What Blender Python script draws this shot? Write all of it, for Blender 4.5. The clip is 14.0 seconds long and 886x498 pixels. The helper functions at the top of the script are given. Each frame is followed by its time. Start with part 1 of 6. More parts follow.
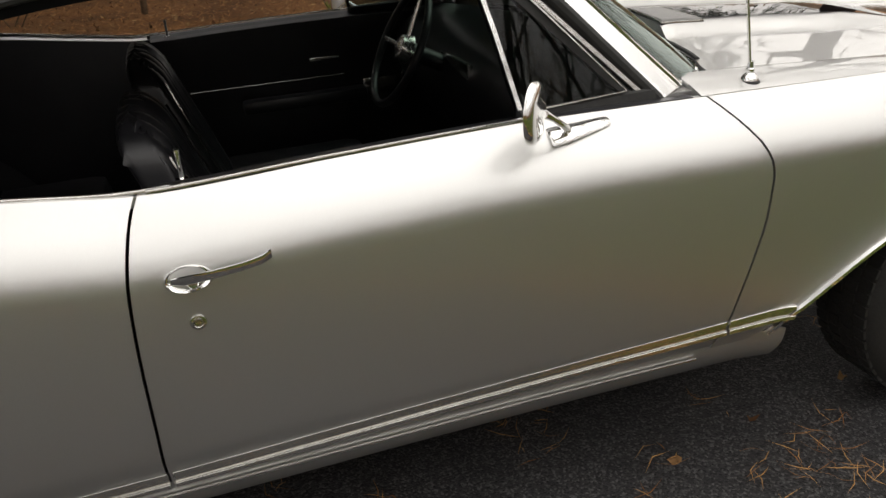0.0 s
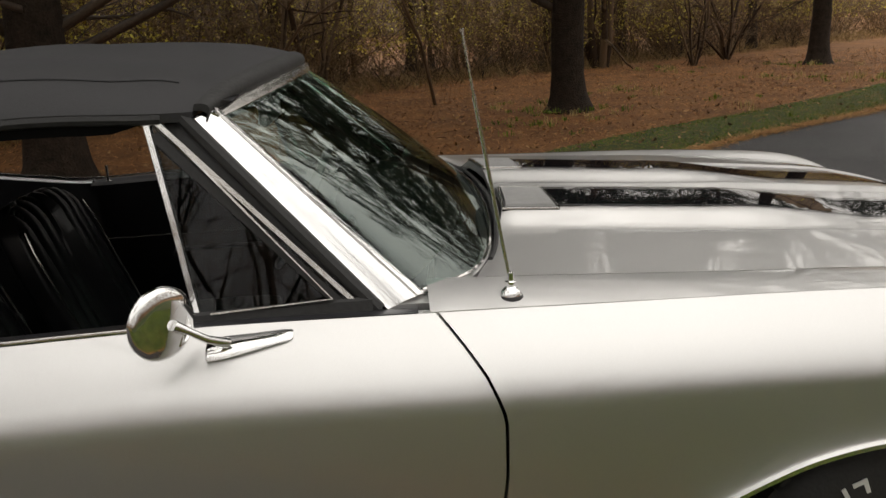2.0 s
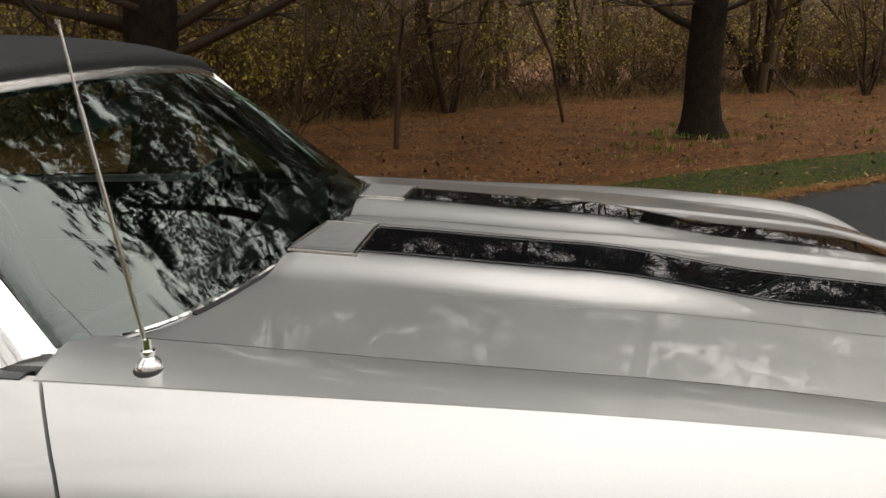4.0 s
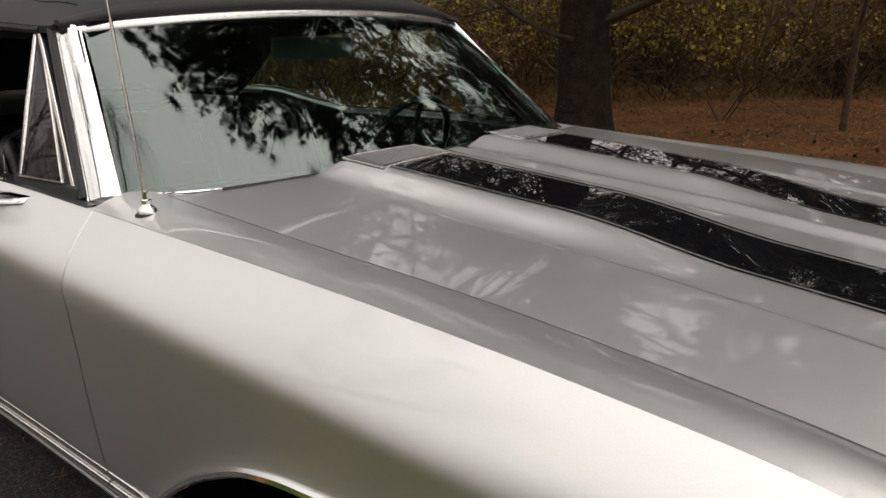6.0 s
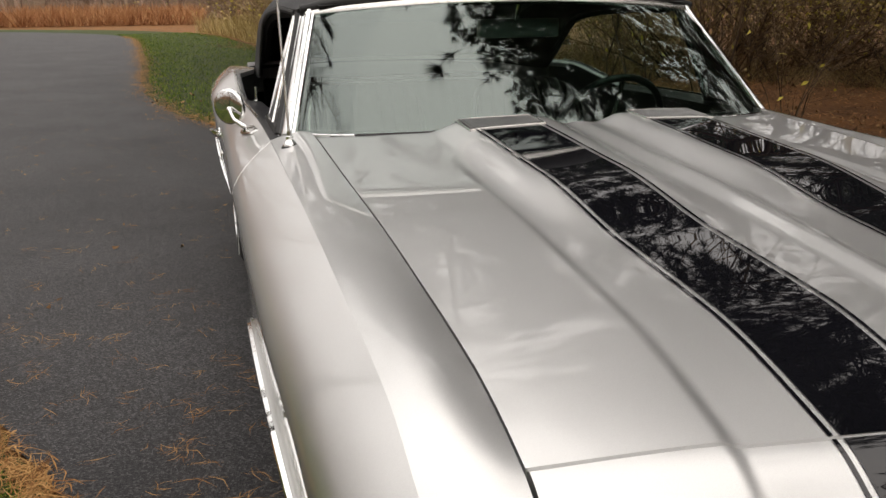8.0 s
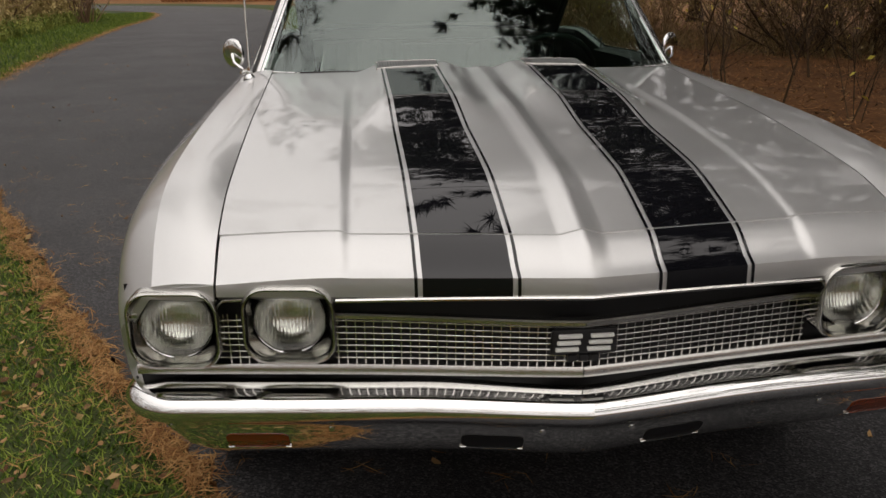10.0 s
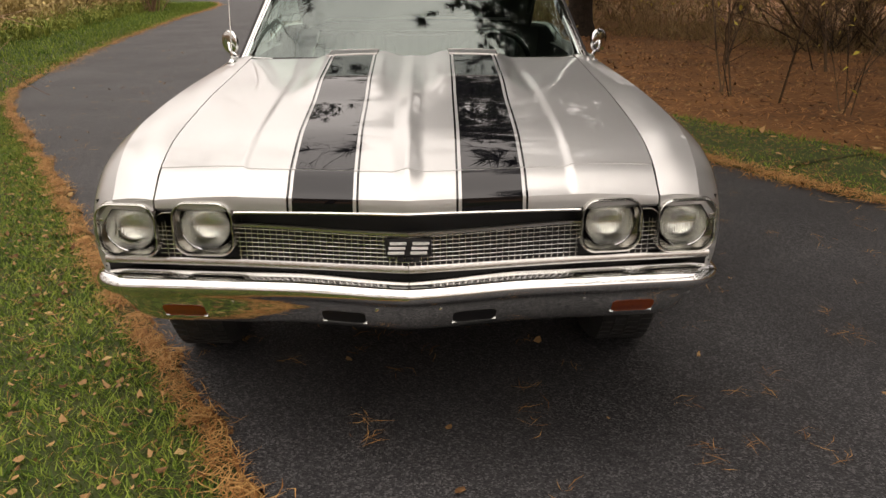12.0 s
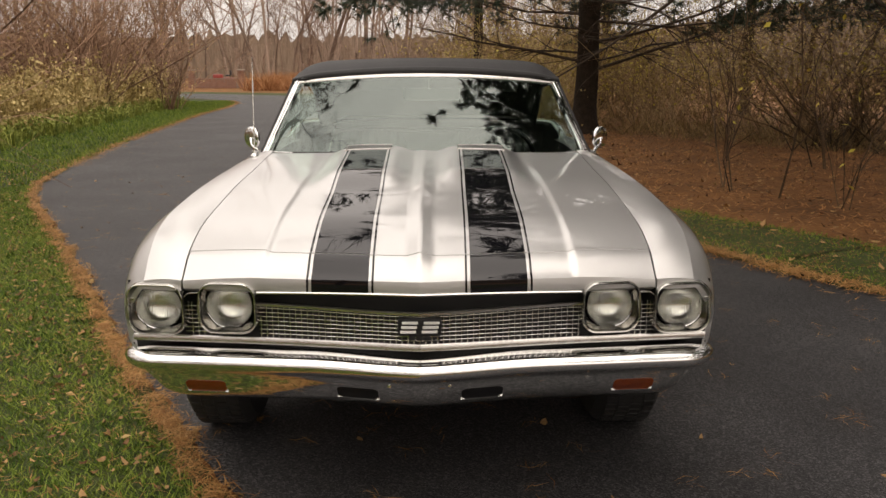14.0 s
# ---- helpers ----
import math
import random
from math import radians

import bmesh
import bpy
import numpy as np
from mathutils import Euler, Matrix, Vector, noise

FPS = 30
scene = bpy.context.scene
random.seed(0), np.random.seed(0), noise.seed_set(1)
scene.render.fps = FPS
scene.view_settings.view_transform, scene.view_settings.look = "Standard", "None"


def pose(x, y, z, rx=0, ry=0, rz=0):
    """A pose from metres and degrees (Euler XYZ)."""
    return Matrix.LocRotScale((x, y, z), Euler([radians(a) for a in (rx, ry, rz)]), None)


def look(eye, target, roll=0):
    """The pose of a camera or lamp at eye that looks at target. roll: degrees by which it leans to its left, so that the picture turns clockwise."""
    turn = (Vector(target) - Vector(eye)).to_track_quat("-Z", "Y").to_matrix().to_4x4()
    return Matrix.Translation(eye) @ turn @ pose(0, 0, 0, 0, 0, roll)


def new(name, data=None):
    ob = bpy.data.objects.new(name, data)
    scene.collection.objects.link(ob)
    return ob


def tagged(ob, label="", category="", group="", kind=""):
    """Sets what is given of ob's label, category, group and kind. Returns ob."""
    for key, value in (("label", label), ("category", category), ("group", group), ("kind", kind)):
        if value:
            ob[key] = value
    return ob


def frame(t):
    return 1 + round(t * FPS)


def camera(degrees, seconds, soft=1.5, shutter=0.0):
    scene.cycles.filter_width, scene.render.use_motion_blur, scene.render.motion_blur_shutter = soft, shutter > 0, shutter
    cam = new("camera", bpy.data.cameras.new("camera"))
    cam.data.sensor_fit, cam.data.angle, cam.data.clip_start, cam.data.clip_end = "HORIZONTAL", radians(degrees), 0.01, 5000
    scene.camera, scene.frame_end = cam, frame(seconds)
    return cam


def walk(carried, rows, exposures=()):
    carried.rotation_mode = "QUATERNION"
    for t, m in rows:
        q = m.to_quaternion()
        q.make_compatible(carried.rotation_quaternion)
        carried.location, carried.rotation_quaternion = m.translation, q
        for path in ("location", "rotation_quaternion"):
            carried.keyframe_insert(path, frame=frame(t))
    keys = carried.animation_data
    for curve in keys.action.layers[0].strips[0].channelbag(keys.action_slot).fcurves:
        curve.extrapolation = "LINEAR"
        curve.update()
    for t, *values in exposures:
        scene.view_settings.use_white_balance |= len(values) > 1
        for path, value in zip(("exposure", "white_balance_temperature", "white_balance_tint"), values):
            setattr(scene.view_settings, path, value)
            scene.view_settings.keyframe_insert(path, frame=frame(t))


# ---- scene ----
cam = camera(57.14, 14.0)
PATH = [
    (0, (-2.248, 2.814, 1.400), (-0.508, 2.301, 0.557), -4.00),
    (0.5, (-2.181, 2.589, 1.453), (-0.367, 2.229, 0.691), -3.91),
    (1, (-2.246, 2.349, 1.447), (-0.371, 2.102, 0.796), -3.46),
    (1.5, (-2.249, 2.116, 1.434), (-0.344, 1.953, 0.846), -3.28),
    (2, (-2.128, 1.877, 1.413), (-0.205, 1.752, 0.878), -3.10),
    (2.2, (-2.108, 1.808, 1.407), (-0.180, 1.700, 0.885), -3.14),
    (4.3, (-1.689, 0.992, 1.367), (0.204, 1.401, 0.868), -0.58),
    (4.5, (-1.650, 0.878, 1.367), (0.198, 1.440, 0.847), -1.12),
    (5, (-1.602, 0.646, 1.328), (0.079, 1.599, 0.811), -0.65),
    (5.5, (-1.652, 0.469, 1.282), (-0.043, 1.533, 0.755), -0.52),
    (6, (-1.543, 0.278, 1.294), (-0.099, 1.553, 0.754), -0.35),
    (6.5, (-1.401, 0.091, 1.301), (-0.324, 1.681, 0.744), -0.12),
    (7, (-1.285, -0.127, 1.329), (-0.462, 1.600, 0.746), -0.15),
    (7.2, (-1.223, -0.206, 1.342), (-0.485, 1.557, 0.754), -0.30),
    (9.3, (-0.616, -0.975, 1.274), (-0.307, 0.909, 0.679), -0.44),
    (9.5, (-0.548, -1.070, 1.278), (-0.293, 0.818, 0.671), -0.54),
    (10, (-0.404, -1.273, 1.287), (-0.222, 0.615, 0.651), -0.47),
    (10.5, (-0.226, -1.445, 1.302), (-0.091, 0.438, 0.641), -0.46),
    (11, (-0.110, -1.632, 1.307), (-0.024, 0.251, 0.638), -0.31),
    (11.5, (-0.046, -1.831, 1.312), (0.007, 0.049, 0.631), -0.23),
    (12, (0.052, -1.983, 1.345), (0.090, -0.094, 0.690), -0.19),
    (12.5, (0.064, -2.089, 1.383), (0.095, -0.169, 0.823), -0.10),
    (13, (0.035, -2.136, 1.391), (0.059, -0.192, 0.925), -0.07),
    (13.5, (0.032, -2.129, 1.366), (0.053, -0.175, 0.940), 0.02),
    (14, (0.044, -2.131, 1.351), (0.064, -0.179, 0.918), -0.01),
]
EXPOSURES = [(0.0, -0.08, 7150, 13), (0.5, -0.15, 7150, 13), (2.2, -0.38, 7200, 13), (4.3, -0.3, 7150, 14), (5.0, -0.33, 7200, 14), (6.0, -0.27, 7200, 15), (7.2, 0.06, 7200, 15), (9.3, -0.66, 7100, 16), (10.5, -0.56, 7150, 16), (11.0, -0.42, 7300, 17), (12.0, 0.0, 7600, 18), (12.5, -0.05, 7700, 18), (14.0, -0.10, 7700, 18)]
walk(cam, [(t, look(eye, target, roll)) for t, eye, target, roll in PATH], EXPOSURES)

# ---- light: a bright overcast autumn sky ----
world = bpy.data.worlds.new("sky")
scene.world = world
world.use_nodes = True
wn, wl = world.node_tree.nodes, world.node_tree.links
sky = wn.new("ShaderNodeTexSky")
sky.sky_type = "NISHITA"
sky.sun_disc = False
sky.sun_elevation, sky.sun_rotation = radians(42), radians(115)
sky.air_density, sky.dust_density, sky.ozone_density = 1.0, 2.0, 1.0
cloud = wn.new("ShaderNodeHueSaturation")
cloud.inputs["Saturation"].default_value = 0.2
wl.new(sky.outputs["Color"], cloud.inputs["Color"])
# a closed cloud cover evens the clear sky out
cover = wn.new("ShaderNodeMix")
cover.data_type = "RGBA"
cover.inputs[0].default_value = 0.82
cover.inputs[7].default_value = (9.2, 9.5, 9.7, 1)
wl.new(cloud.outputs["Color"], cover.inputs[6])
# overcast: brighter overhead than at the skyline
way, up, rise = wn.new("ShaderNodeTexCoord"), wn.new("ShaderNodeSeparateXYZ"), wn.new("ShaderNodeMapRange")
wl.new(way.outputs["Generated"], up.inputs[0])
wl.new(up.outputs["Z"], rise.inputs["Value"])
rise.inputs["To Min"].default_value, rise.inputs["To Max"].default_value = 0.55, 1.62
dome = wn.new("ShaderNodeMix")
dome.data_type, dome.blend_type = "RGBA", "MULTIPLY"
dome.inputs[0].default_value = 1.0
wl.new(cover.outputs[2], dome.inputs[6])
wl.new(rise.outputs["Result"], dome.inputs[7])
back = wn["Background"]
back.inputs["Strength"].default_value = 0.18
wl.new(dome.outputs[2], back.inputs["Color"])
sun = new("sun", bpy.data.lights.new("sun", "SUN"))
sun.data.energy, sun.data.angle, sun.data.color = 0.5, radians(120), (1.0, 0.96, 0.9)
sun.matrix_world = look((11, -5, 11), (0, 1, 0))

# ---- materials ----
def material(name):
    m = bpy.data.materials.new(name)
    m.use_nodes = True
    return m, m.node_tree.nodes, m.node_tree.links, m.node_tree.nodes["Principled BSDF"]


def varied(name, low, high, scale=8.0, fine=80.0, rough=0.7, bump=0.2, metal=0.0, coat=0.0, rough_span=0.1, per_island=False, distance=0.01, detail=6.0):
    """Two scales of noise between two colours, with bump; for painted, woven, wooden, mineral and leafy surfaces."""
    m, n, l, b = material(name)
    geo = n.new("ShaderNodeNewGeometry")
    big, small = n.new("ShaderNodeTexNoise"), n.new("ShaderNodeTexNoise")
    big.inputs["Scale"].default_value, small.inputs["Scale"].default_value = scale, fine
    big.inputs["Detail"].default_value = small.inputs["Detail"].default_value = detail
    l.new(geo.outputs["Position"], big.inputs["Vector"])
    l.new(geo.outputs["Position"], small.inputs["Vector"])
    mix = n.new("ShaderNodeMix")
    mix.data_type = "FLOAT"
    mix.inputs[0].default_value = 0.45
    l.new(big.outputs["Fac"], mix.inputs[2])
    l.new(small.outputs["Fac"], mix.inputs[3])
    value = mix.outputs[0]
    if per_island:
        add = n.new("ShaderNodeMath")
        add.operation = "MULTIPLY_ADD"
        add.inputs[1].default_value, add.inputs[2].default_value = 0.55, -0.27
        l.new(geo.outputs["Random Per Island"], add.inputs[0])
        plus = n.new("ShaderNodeMath")
        plus.operation = "ADD"
        l.new(value, plus.inputs[0])
        l.new(add.outputs[0], plus.inputs[1])
        value = plus.outputs[0]
    ramp = n.new("ShaderNodeValToRGB")
    ramp.color_ramp.elements[0].position, ramp.color_ramp.elements[1].position = 0.3, 0.7
    ramp.color_ramp.elements[0].color, ramp.color_ramp.elements[1].color = (*low, 1), (*high, 1)
    l.new(value, ramp.inputs["Fac"])
    l.new(ramp.outputs["Color"], b.inputs["Base Color"])
    rr = n.new("ShaderNodeMapRange")
    rr.inputs["To Min"].default_value, rr.inputs["To Max"].default_value = rough - rough_span, rough + rough_span
    l.new(big.outputs["Fac"], rr.inputs["Value"])
    l.new(rr.outputs["Result"], b.inputs["Roughness"])
    b.inputs["Metallic"].default_value = metal
    b.inputs["Coat Weight"].default_value = coat
    b.inputs["Coat Roughness"].default_value = 0.04
    if bump:
        bn = n.new("ShaderNodeBump")
        bn.inputs["Strength"].default_value, bn.inputs["Distance"].default_value = bump, distance
        l.new(small.outputs["Fac"], bn.inputs["Height"])
        l.new(bn.outputs["Normal"], b.inputs["Normal"])
    return m


def silver_paint():
    m, n, l, b = material("silver_paint")
    geo = n.new("ShaderNodeNewGeometry")
    flake, haze = n.new("ShaderNodeTexNoise"), n.new("ShaderNodeTexNoise")
    flake.inputs["Scale"].default_value, haze.inputs["Scale"].default_value = 900.0, 3.0
    l.new(geo.outputs["Position"], flake.inputs["Vector"])
    l.new(geo.outputs["Position"], haze.inputs["Vector"])
    ramp = n.new("ShaderNodeValToRGB")
    ramp.color_ramp.elements[0].color, ramp.color_ramp.elements[1].color = (0.53, 0.530, 0.522, 1), (0.67, 0.670, 0.660, 1)
    l.new(flake.outputs["Fac"], ramp.inputs["Fac"])
    l.new(ramp.outputs["Color"], b.inputs["Base Color"])
    rr = n.new("ShaderNodeMapRange")
    rr.inputs["To Min"].default_value, rr.inputs["To Max"].default_value = 0.41, 0.46
    l.new(haze.outputs["Fac"], rr.inputs["Value"])
    l.new(rr.outputs["Result"], b.inputs["Roughness"])
    b.inputs["Metallic"].default_value = 0.9
    b.inputs["Coat Weight"].default_value, b.inputs["Coat Roughness"].default_value = 1.0, 0.008
    b.inputs["Coat IOR"].default_value = 1.5
    return m


def simple(name, colour, rough, metal=0.0, coat=0.0):
    return varied(name, tuple(c * 0.88 for c in colour), tuple(min(1, c * 1.1) for c in colour), 6, 60, rough, 0.0, metal, coat, 0.04)


def glass(name, tint, rough=0.0):
    m, n, l, b = material(name)
    b.inputs["Base Color"].default_value = (*tint, 1)
    b.inputs["Transmission Weight"].default_value = 1.0
    b.inputs["Roughness"].default_value = rough
    b.inputs["IOR"].default_value = 1.5
    return m


PAINT = silver_paint()
STRIPE = varied("black_stripe_paint", (0.003, 0.003, 0.004), (0.006, 0.006, 0.008), 5, 200, 0.6, 0.0, 0.0, 1.0, 0.05)
STRIPE.node_tree.nodes["Principled BSDF"].inputs["Specular IOR Level"].default_value = 0.0
STRIPE.node_tree.nodes["Principled BSDF"].inputs["Coat Roughness"].default_value = 0.006
CHROME = varied("chrome", (0.78, 0.78, 0.77), (0.86, 0.86, 0.85), 4, 40, 0.06, 0.0, 1.0, 0.0, 0.03)
ALLOY = varied("bright_trim", (0.62, 0.61, 0.58), (0.74, 0.73, 0.70), 6, 90, 0.22, 0.02, 1.0, 0.0, 0.06)
# near-black that paints shade into hollows and undersides; also on the black roof rail
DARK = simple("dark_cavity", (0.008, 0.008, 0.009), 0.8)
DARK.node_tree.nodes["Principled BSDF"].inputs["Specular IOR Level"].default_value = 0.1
BEZEL = varied("bezel_metal", (0.50, 0.49, 0.46), (0.62, 0.61, 0.57), 9, 60, 0.16, 0.02, 1.0, 0.0, 0.05)
VENTGREY = varied("vent_grey", (0.20, 0.20, 0.20), (0.30, 0.30, 0.29), 9, 60, 0.35, 0.0, 0.7)
RUBBER = varied("rubber", (0.010, 0.010, 0.010), (0.022, 0.022, 0.022), 12, 120, 0.65, 0.15)
TYRE = varied("tyre_rubber", (0.012, 0.012, 0.012), (0.026, 0.025, 0.024), 9, 140, 0.72, 0.2)
VINYL = varied("black_vinyl", (0.012, 0.012, 0.014), (0.024, 0.024, 0.027), 7, 300, 0.34, 0.10, distance=0.002)
ROOFCLOTH = varied("soft_top_vinyl", (0.020, 0.020, 0.021), (0.036, 0.036, 0.038), 3, 400, 0.62, 0.2, distance=0.002)
ROOFCLOTH.node_tree.nodes["Principled BSDF"].inputs["Specular IOR Level"].default_value = 0.3
GRILLEBLACK = simple("grille_black", (0.006, 0.006, 0.007), 0.45)
AMBER = varied("amber_lens", (0.13, 0.022, 0.006), (0.20, 0.038, 0.008), 20, 200, 0.15, 0.1, 0.0, 0.6)
WHITE = simple("white_letter_rubber", (0.72, 0.72, 0.69), 0.6)
def pane(name, tint, ior, shine=(1, 1, 1)):
    """Thin clear pane: what lies behind, tinted, under a mirror sheen that grows towards grazing."""
    m, n, l, b = material(name)
    n.remove(b)
    see, gloss, fres, mix = n.new("ShaderNodeBsdfTransparent"), n.new("ShaderNodeBsdfGlossy"), n.new("ShaderNodeFresnel"), n.new("ShaderNodeMixShader")
    see.inputs["Color"].default_value = (*tint, 1)
    gloss.inputs["Color"].default_value = (*shine, 1)
    gloss.inputs["Roughness"].default_value = 0.0
    fres.inputs["IOR"].default_value = ior
    l.new(fres.outputs[0], mix.inputs[0])
    l.new(see.outputs[0], mix.inputs[1])
    l.new(gloss.outputs[0], mix.inputs[2])
    l.new(mix.outputs[0], n["Material Output"].inputs["Surface"])
    return m


def see_through(name, tint):
    m, n, l, b = material(name)
    n.remove(b)
    see = n.new("ShaderNodeBsdfTransparent")
    see.inputs["Color"].default_value = (*tint, 1)
    l.new(see.outputs[0], n["Material Output"].inputs["Surface"])
    return m


WSGLASS = pane("tinted_windshield", (0.50, 0.66, 0.58), 2.15, (0.88, 1.0, 0.95))
GLASSBACK = see_through("windshield_inner_face", (0.96, 1.0, 0.98))
DARKGLASS = pane("vent_glass", (0.30, 0.35, 0.34), 1.38)
LAMPGLASS = pane("lamp_glass", (0.92, 0.93, 0.90), 1.55)


def flutes(m, scale, strength):
    """Fine upright ribs on a lamp's glass or reflector."""
    n, l = m.node_tree.nodes, m.node_tree.links
    rib, bump, geo = n.new("ShaderNodeTexWave"), n.new("ShaderNodeBump"), n.new("ShaderNodeNewGeometry")
    rib.inputs["Scale"].default_value = scale
    bump.inputs["Strength"].default_value, bump.inputs["Distance"].default_value = strength, 0.002
    l.new(geo.outputs["Position"], rib.inputs["Vector"])
    l.new(rib.outputs["Fac"], bump.inputs["Height"])
    return bump.outputs["Normal"]


REFLECTOR = varied("lamp_reflector", (0.80, 0.80, 0.77), (0.90, 0.90, 0.87), 20, 100, 0.20, 0.0, 1.0)
REFLECTOR.node_tree.links.new(flutes(REFLECTOR, 46.0, 0.30), REFLECTOR.node_tree.nodes["Principled BSDF"].inputs["Normal"])
MIRROR = simple("mirror_silver", (0.9, 0.9, 0.9), 0.02, 1.0)
def asphalt():
    """Worn asphalt: broad patches, fine dark binder and small paler stones."""
    m, n, l, b = material("asphalt")
    geo = n.new("ShaderNodeNewGeometry")
    patch, grit, stone = n.new("ShaderNodeTexNoise"), n.new("ShaderNodeTexNoise"), n.new("ShaderNodeTexVoronoi")
    patch.inputs["Scale"].default_value, grit.inputs["Scale"].default_value, stone.inputs["Scale"].default_value = 0.9, 110.0, 185.0
    patch.inputs["Detail"].default_value = grit.inputs["Detail"].default_value = 6.0
    for k in (patch, grit, stone):
        l.new(geo.outputs["Position"], k.inputs["Vector"])
    pick = n.new("ShaderNodeSeparateColor")
    l.new(stone.outputs["Color"], pick.inputs[0])
    ramp = n.new("ShaderNodeValToRGB")
    el = ramp.color_ramp.elements
    el[0].position, el[0].color = 0.0, (0.009, 0.009, 0.010, 1)
    el[1].position, el[1].color = 1.0, (0.100, 0.097, 0.097, 1)
    mid = ramp.color_ramp.elements.new(0.72)
    mid.color = (0.037, 0.036, 0.037, 1)
    l.new(pick.outputs[0], ramp.inputs["Fac"])
    tone = n.new("ShaderNodeMix")
    tone.data_type, tone.blend_type = "RGBA", "MULTIPLY"
    tone.inputs[0].default_value = 1.0
    span = n.new("ShaderNodeMapRange")
    span.inputs["From Min"].default_value, span.inputs["From Max"].default_value = 0.3, 0.7
    span.inputs["To Min"].default_value, span.inputs["To Max"].default_value = 0.68, 1.45
    l.new(patch.outputs["Fac"], span.inputs["Value"])
    l.new(ramp.outputs["Color"], tone.inputs[6])
    l.new(span.outputs["Result"], tone.inputs[7])
    l.new(tone.outputs[2], b.inputs["Base Color"])
    b.inputs["Roughness"].default_value = 0.6
    b.inputs["Specular IOR Level"].default_value = 0.25
    bump, add = n.new("ShaderNodeBump"), n.new("ShaderNodeMath")
    l.new(stone.outputs["Distance"], add.inputs[0])
    l.new(grit.outputs["Fac"], add.inputs[1])
    l.new(add.outputs[0], bump.inputs["Height"])
    bump.inputs["Strength"].default_value, bump.inputs["Distance"].default_value = 0.5, 0.004
    l.new(bump.outputs["Normal"], b.inputs["Normal"])
    return m


ASPHALT = asphalt()
GRASS = varied("grass_blades", (0.042, 0.100, 0.010), (0.250, 0.320, 0.055), 1.5, 20, 0.6, 0.0, per_island=True)
WEEDS = varied("yellow_green_weeds", (0.10, 0.14, 0.025), (0.34, 0.36, 0.09), 0.8, 20, 0.7, 0.0, per_island=True)
TURF = varied("turf", (0.022, 0.040, 0.010), (0.075, 0.085, 0.030), 3, 60, 0.85, 0.5, distance=0.02)
NEEDLEBED = varied("pine_needle_bed", (0.075, 0.032, 0.012), (0.290, 0.135, 0.050), 1.1, 16, 0.85, 0.7, distance=0.03)
NEEDLES = varied("dry_pine_needles", (0.19, 0.075, 0.022), (0.42, 0.20, 0.075), 6, 80, 0.7, 0.0, per_island=True)
EDGENEEDLES = varied("pale_dry_needles", (0.22, 0.095, 0.028), (0.48, 0.27, 0.10), 6, 80, 0.7, 0.0, per_island=True)
BEDNEEDLES = varied("bed_needles", (0.075, 0.030, 0.012), (0.46, 0.220, 0.085), 1.3, 80, 0.75, 0.0, per_island=True)
LEAVES = varied("dead_leaves", (0.10, 0.048, 0.020), (0.42, 0.25, 0.11), 9, 60, 0.7, 0.1, per_island=True)
BARK = varied("pine_bark", (0.013, 0.010, 0.007), (0.056, 0.040, 0.029), 9, 40, 0.9, 1.0, distance=0.04)
TWIG = varied("brown_twigs", (0.150, 0.095, 0.045), (0.42, 0.290, 0.145), 1.4, 30, 0.85, 0.0, per_island=True)
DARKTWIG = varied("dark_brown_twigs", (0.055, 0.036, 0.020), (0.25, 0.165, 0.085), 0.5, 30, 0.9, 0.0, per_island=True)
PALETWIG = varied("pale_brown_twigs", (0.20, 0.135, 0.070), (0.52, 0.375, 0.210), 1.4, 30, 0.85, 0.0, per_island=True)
GREYTWIG = varied("grey_brown_twigs", (0.150, 0.105, 0.080), (0.36, 0.265, 0.205), 0.6, 20, 0.9, 0.0, per_island=True)
BRUSH = varied("red_brown_brush", (0.135, 0.078, 0.050), (0.38, 0.235, 0.155), 0.7, 20, 0.9, 0.0, per_island=True)
PINEGREEN = varied("pine_needles_green", (0.010, 0.022, 0.009), (0.034, 0.058, 0.022), 2, 30, 0.55, 0.0, per_island=True)
YELLOWLEAF = varied("yellow_leaves", (0.36, 0.28, 0.035), (0.72, 0.62, 0.12), 3, 30, 0.6, 0.0, per_island=True)
TANLEAF = varied("tan_leaves", (0.17, 0.095, 0.038), (0.55, 0.38, 0.17), 3, 30, 0.7, 0.0, per_island=True)
STRAW = varied("dry_tall_grass", (0.28, 0.20, 0.075), (0.60, 0.47, 0.22), 1.2, 20, 0.8, 0.0, per_island=True)
UNDER = varied("golden_undergrowth", (0.13, 0.085, 0.038), (0.40, 0.285, 0.13), 0.9, 20, 0.85, 0.0, per_island=True)
RUST = varied("rust_brown_brush", (0.24, 0.095, 0.040), (0.48, 0.26, 0.12), 0.5, 20, 0.85, 0.0, per_island=True)
SAPLING = varied("sapling_bark", (0.045, 0.030, 0.020), (0.17, 0.115, 0.070), 1.4, 30, 0.9, 0.0, per_island=True)
PINELIMB = varied("brown_pine_limbs", (0.026, 0.018, 0.012), (0.105, 0.070, 0.044), 2.0, 30, 0.9, 0.0)
BRICK = varied("red_brick", (0.16, 0.075, 0.05), (0.30, 0.15, 0.10), 4, 60, 0.85, 0.4)
REDPAINT = simple("red_enamel", (0.28, 0.03, 0.02), 0.35, 0.0, 0.5)

for dull in (NEEDLEBED, NEEDLES, EDGENEEDLES, BEDNEEDLES, LEAVES, BARK, TWIG, DARKTWIG, PALETWIG, GREYTWIG, BRUSH, STRAW, UNDER, TANLEAF, SAPLING, YELLOWLEAF, RUST, TURF, GRASS, WEEDS):
    dull.node_tree.nodes["Principled BSDF"].inputs["Specular IOR Level"].default_value = 0.15

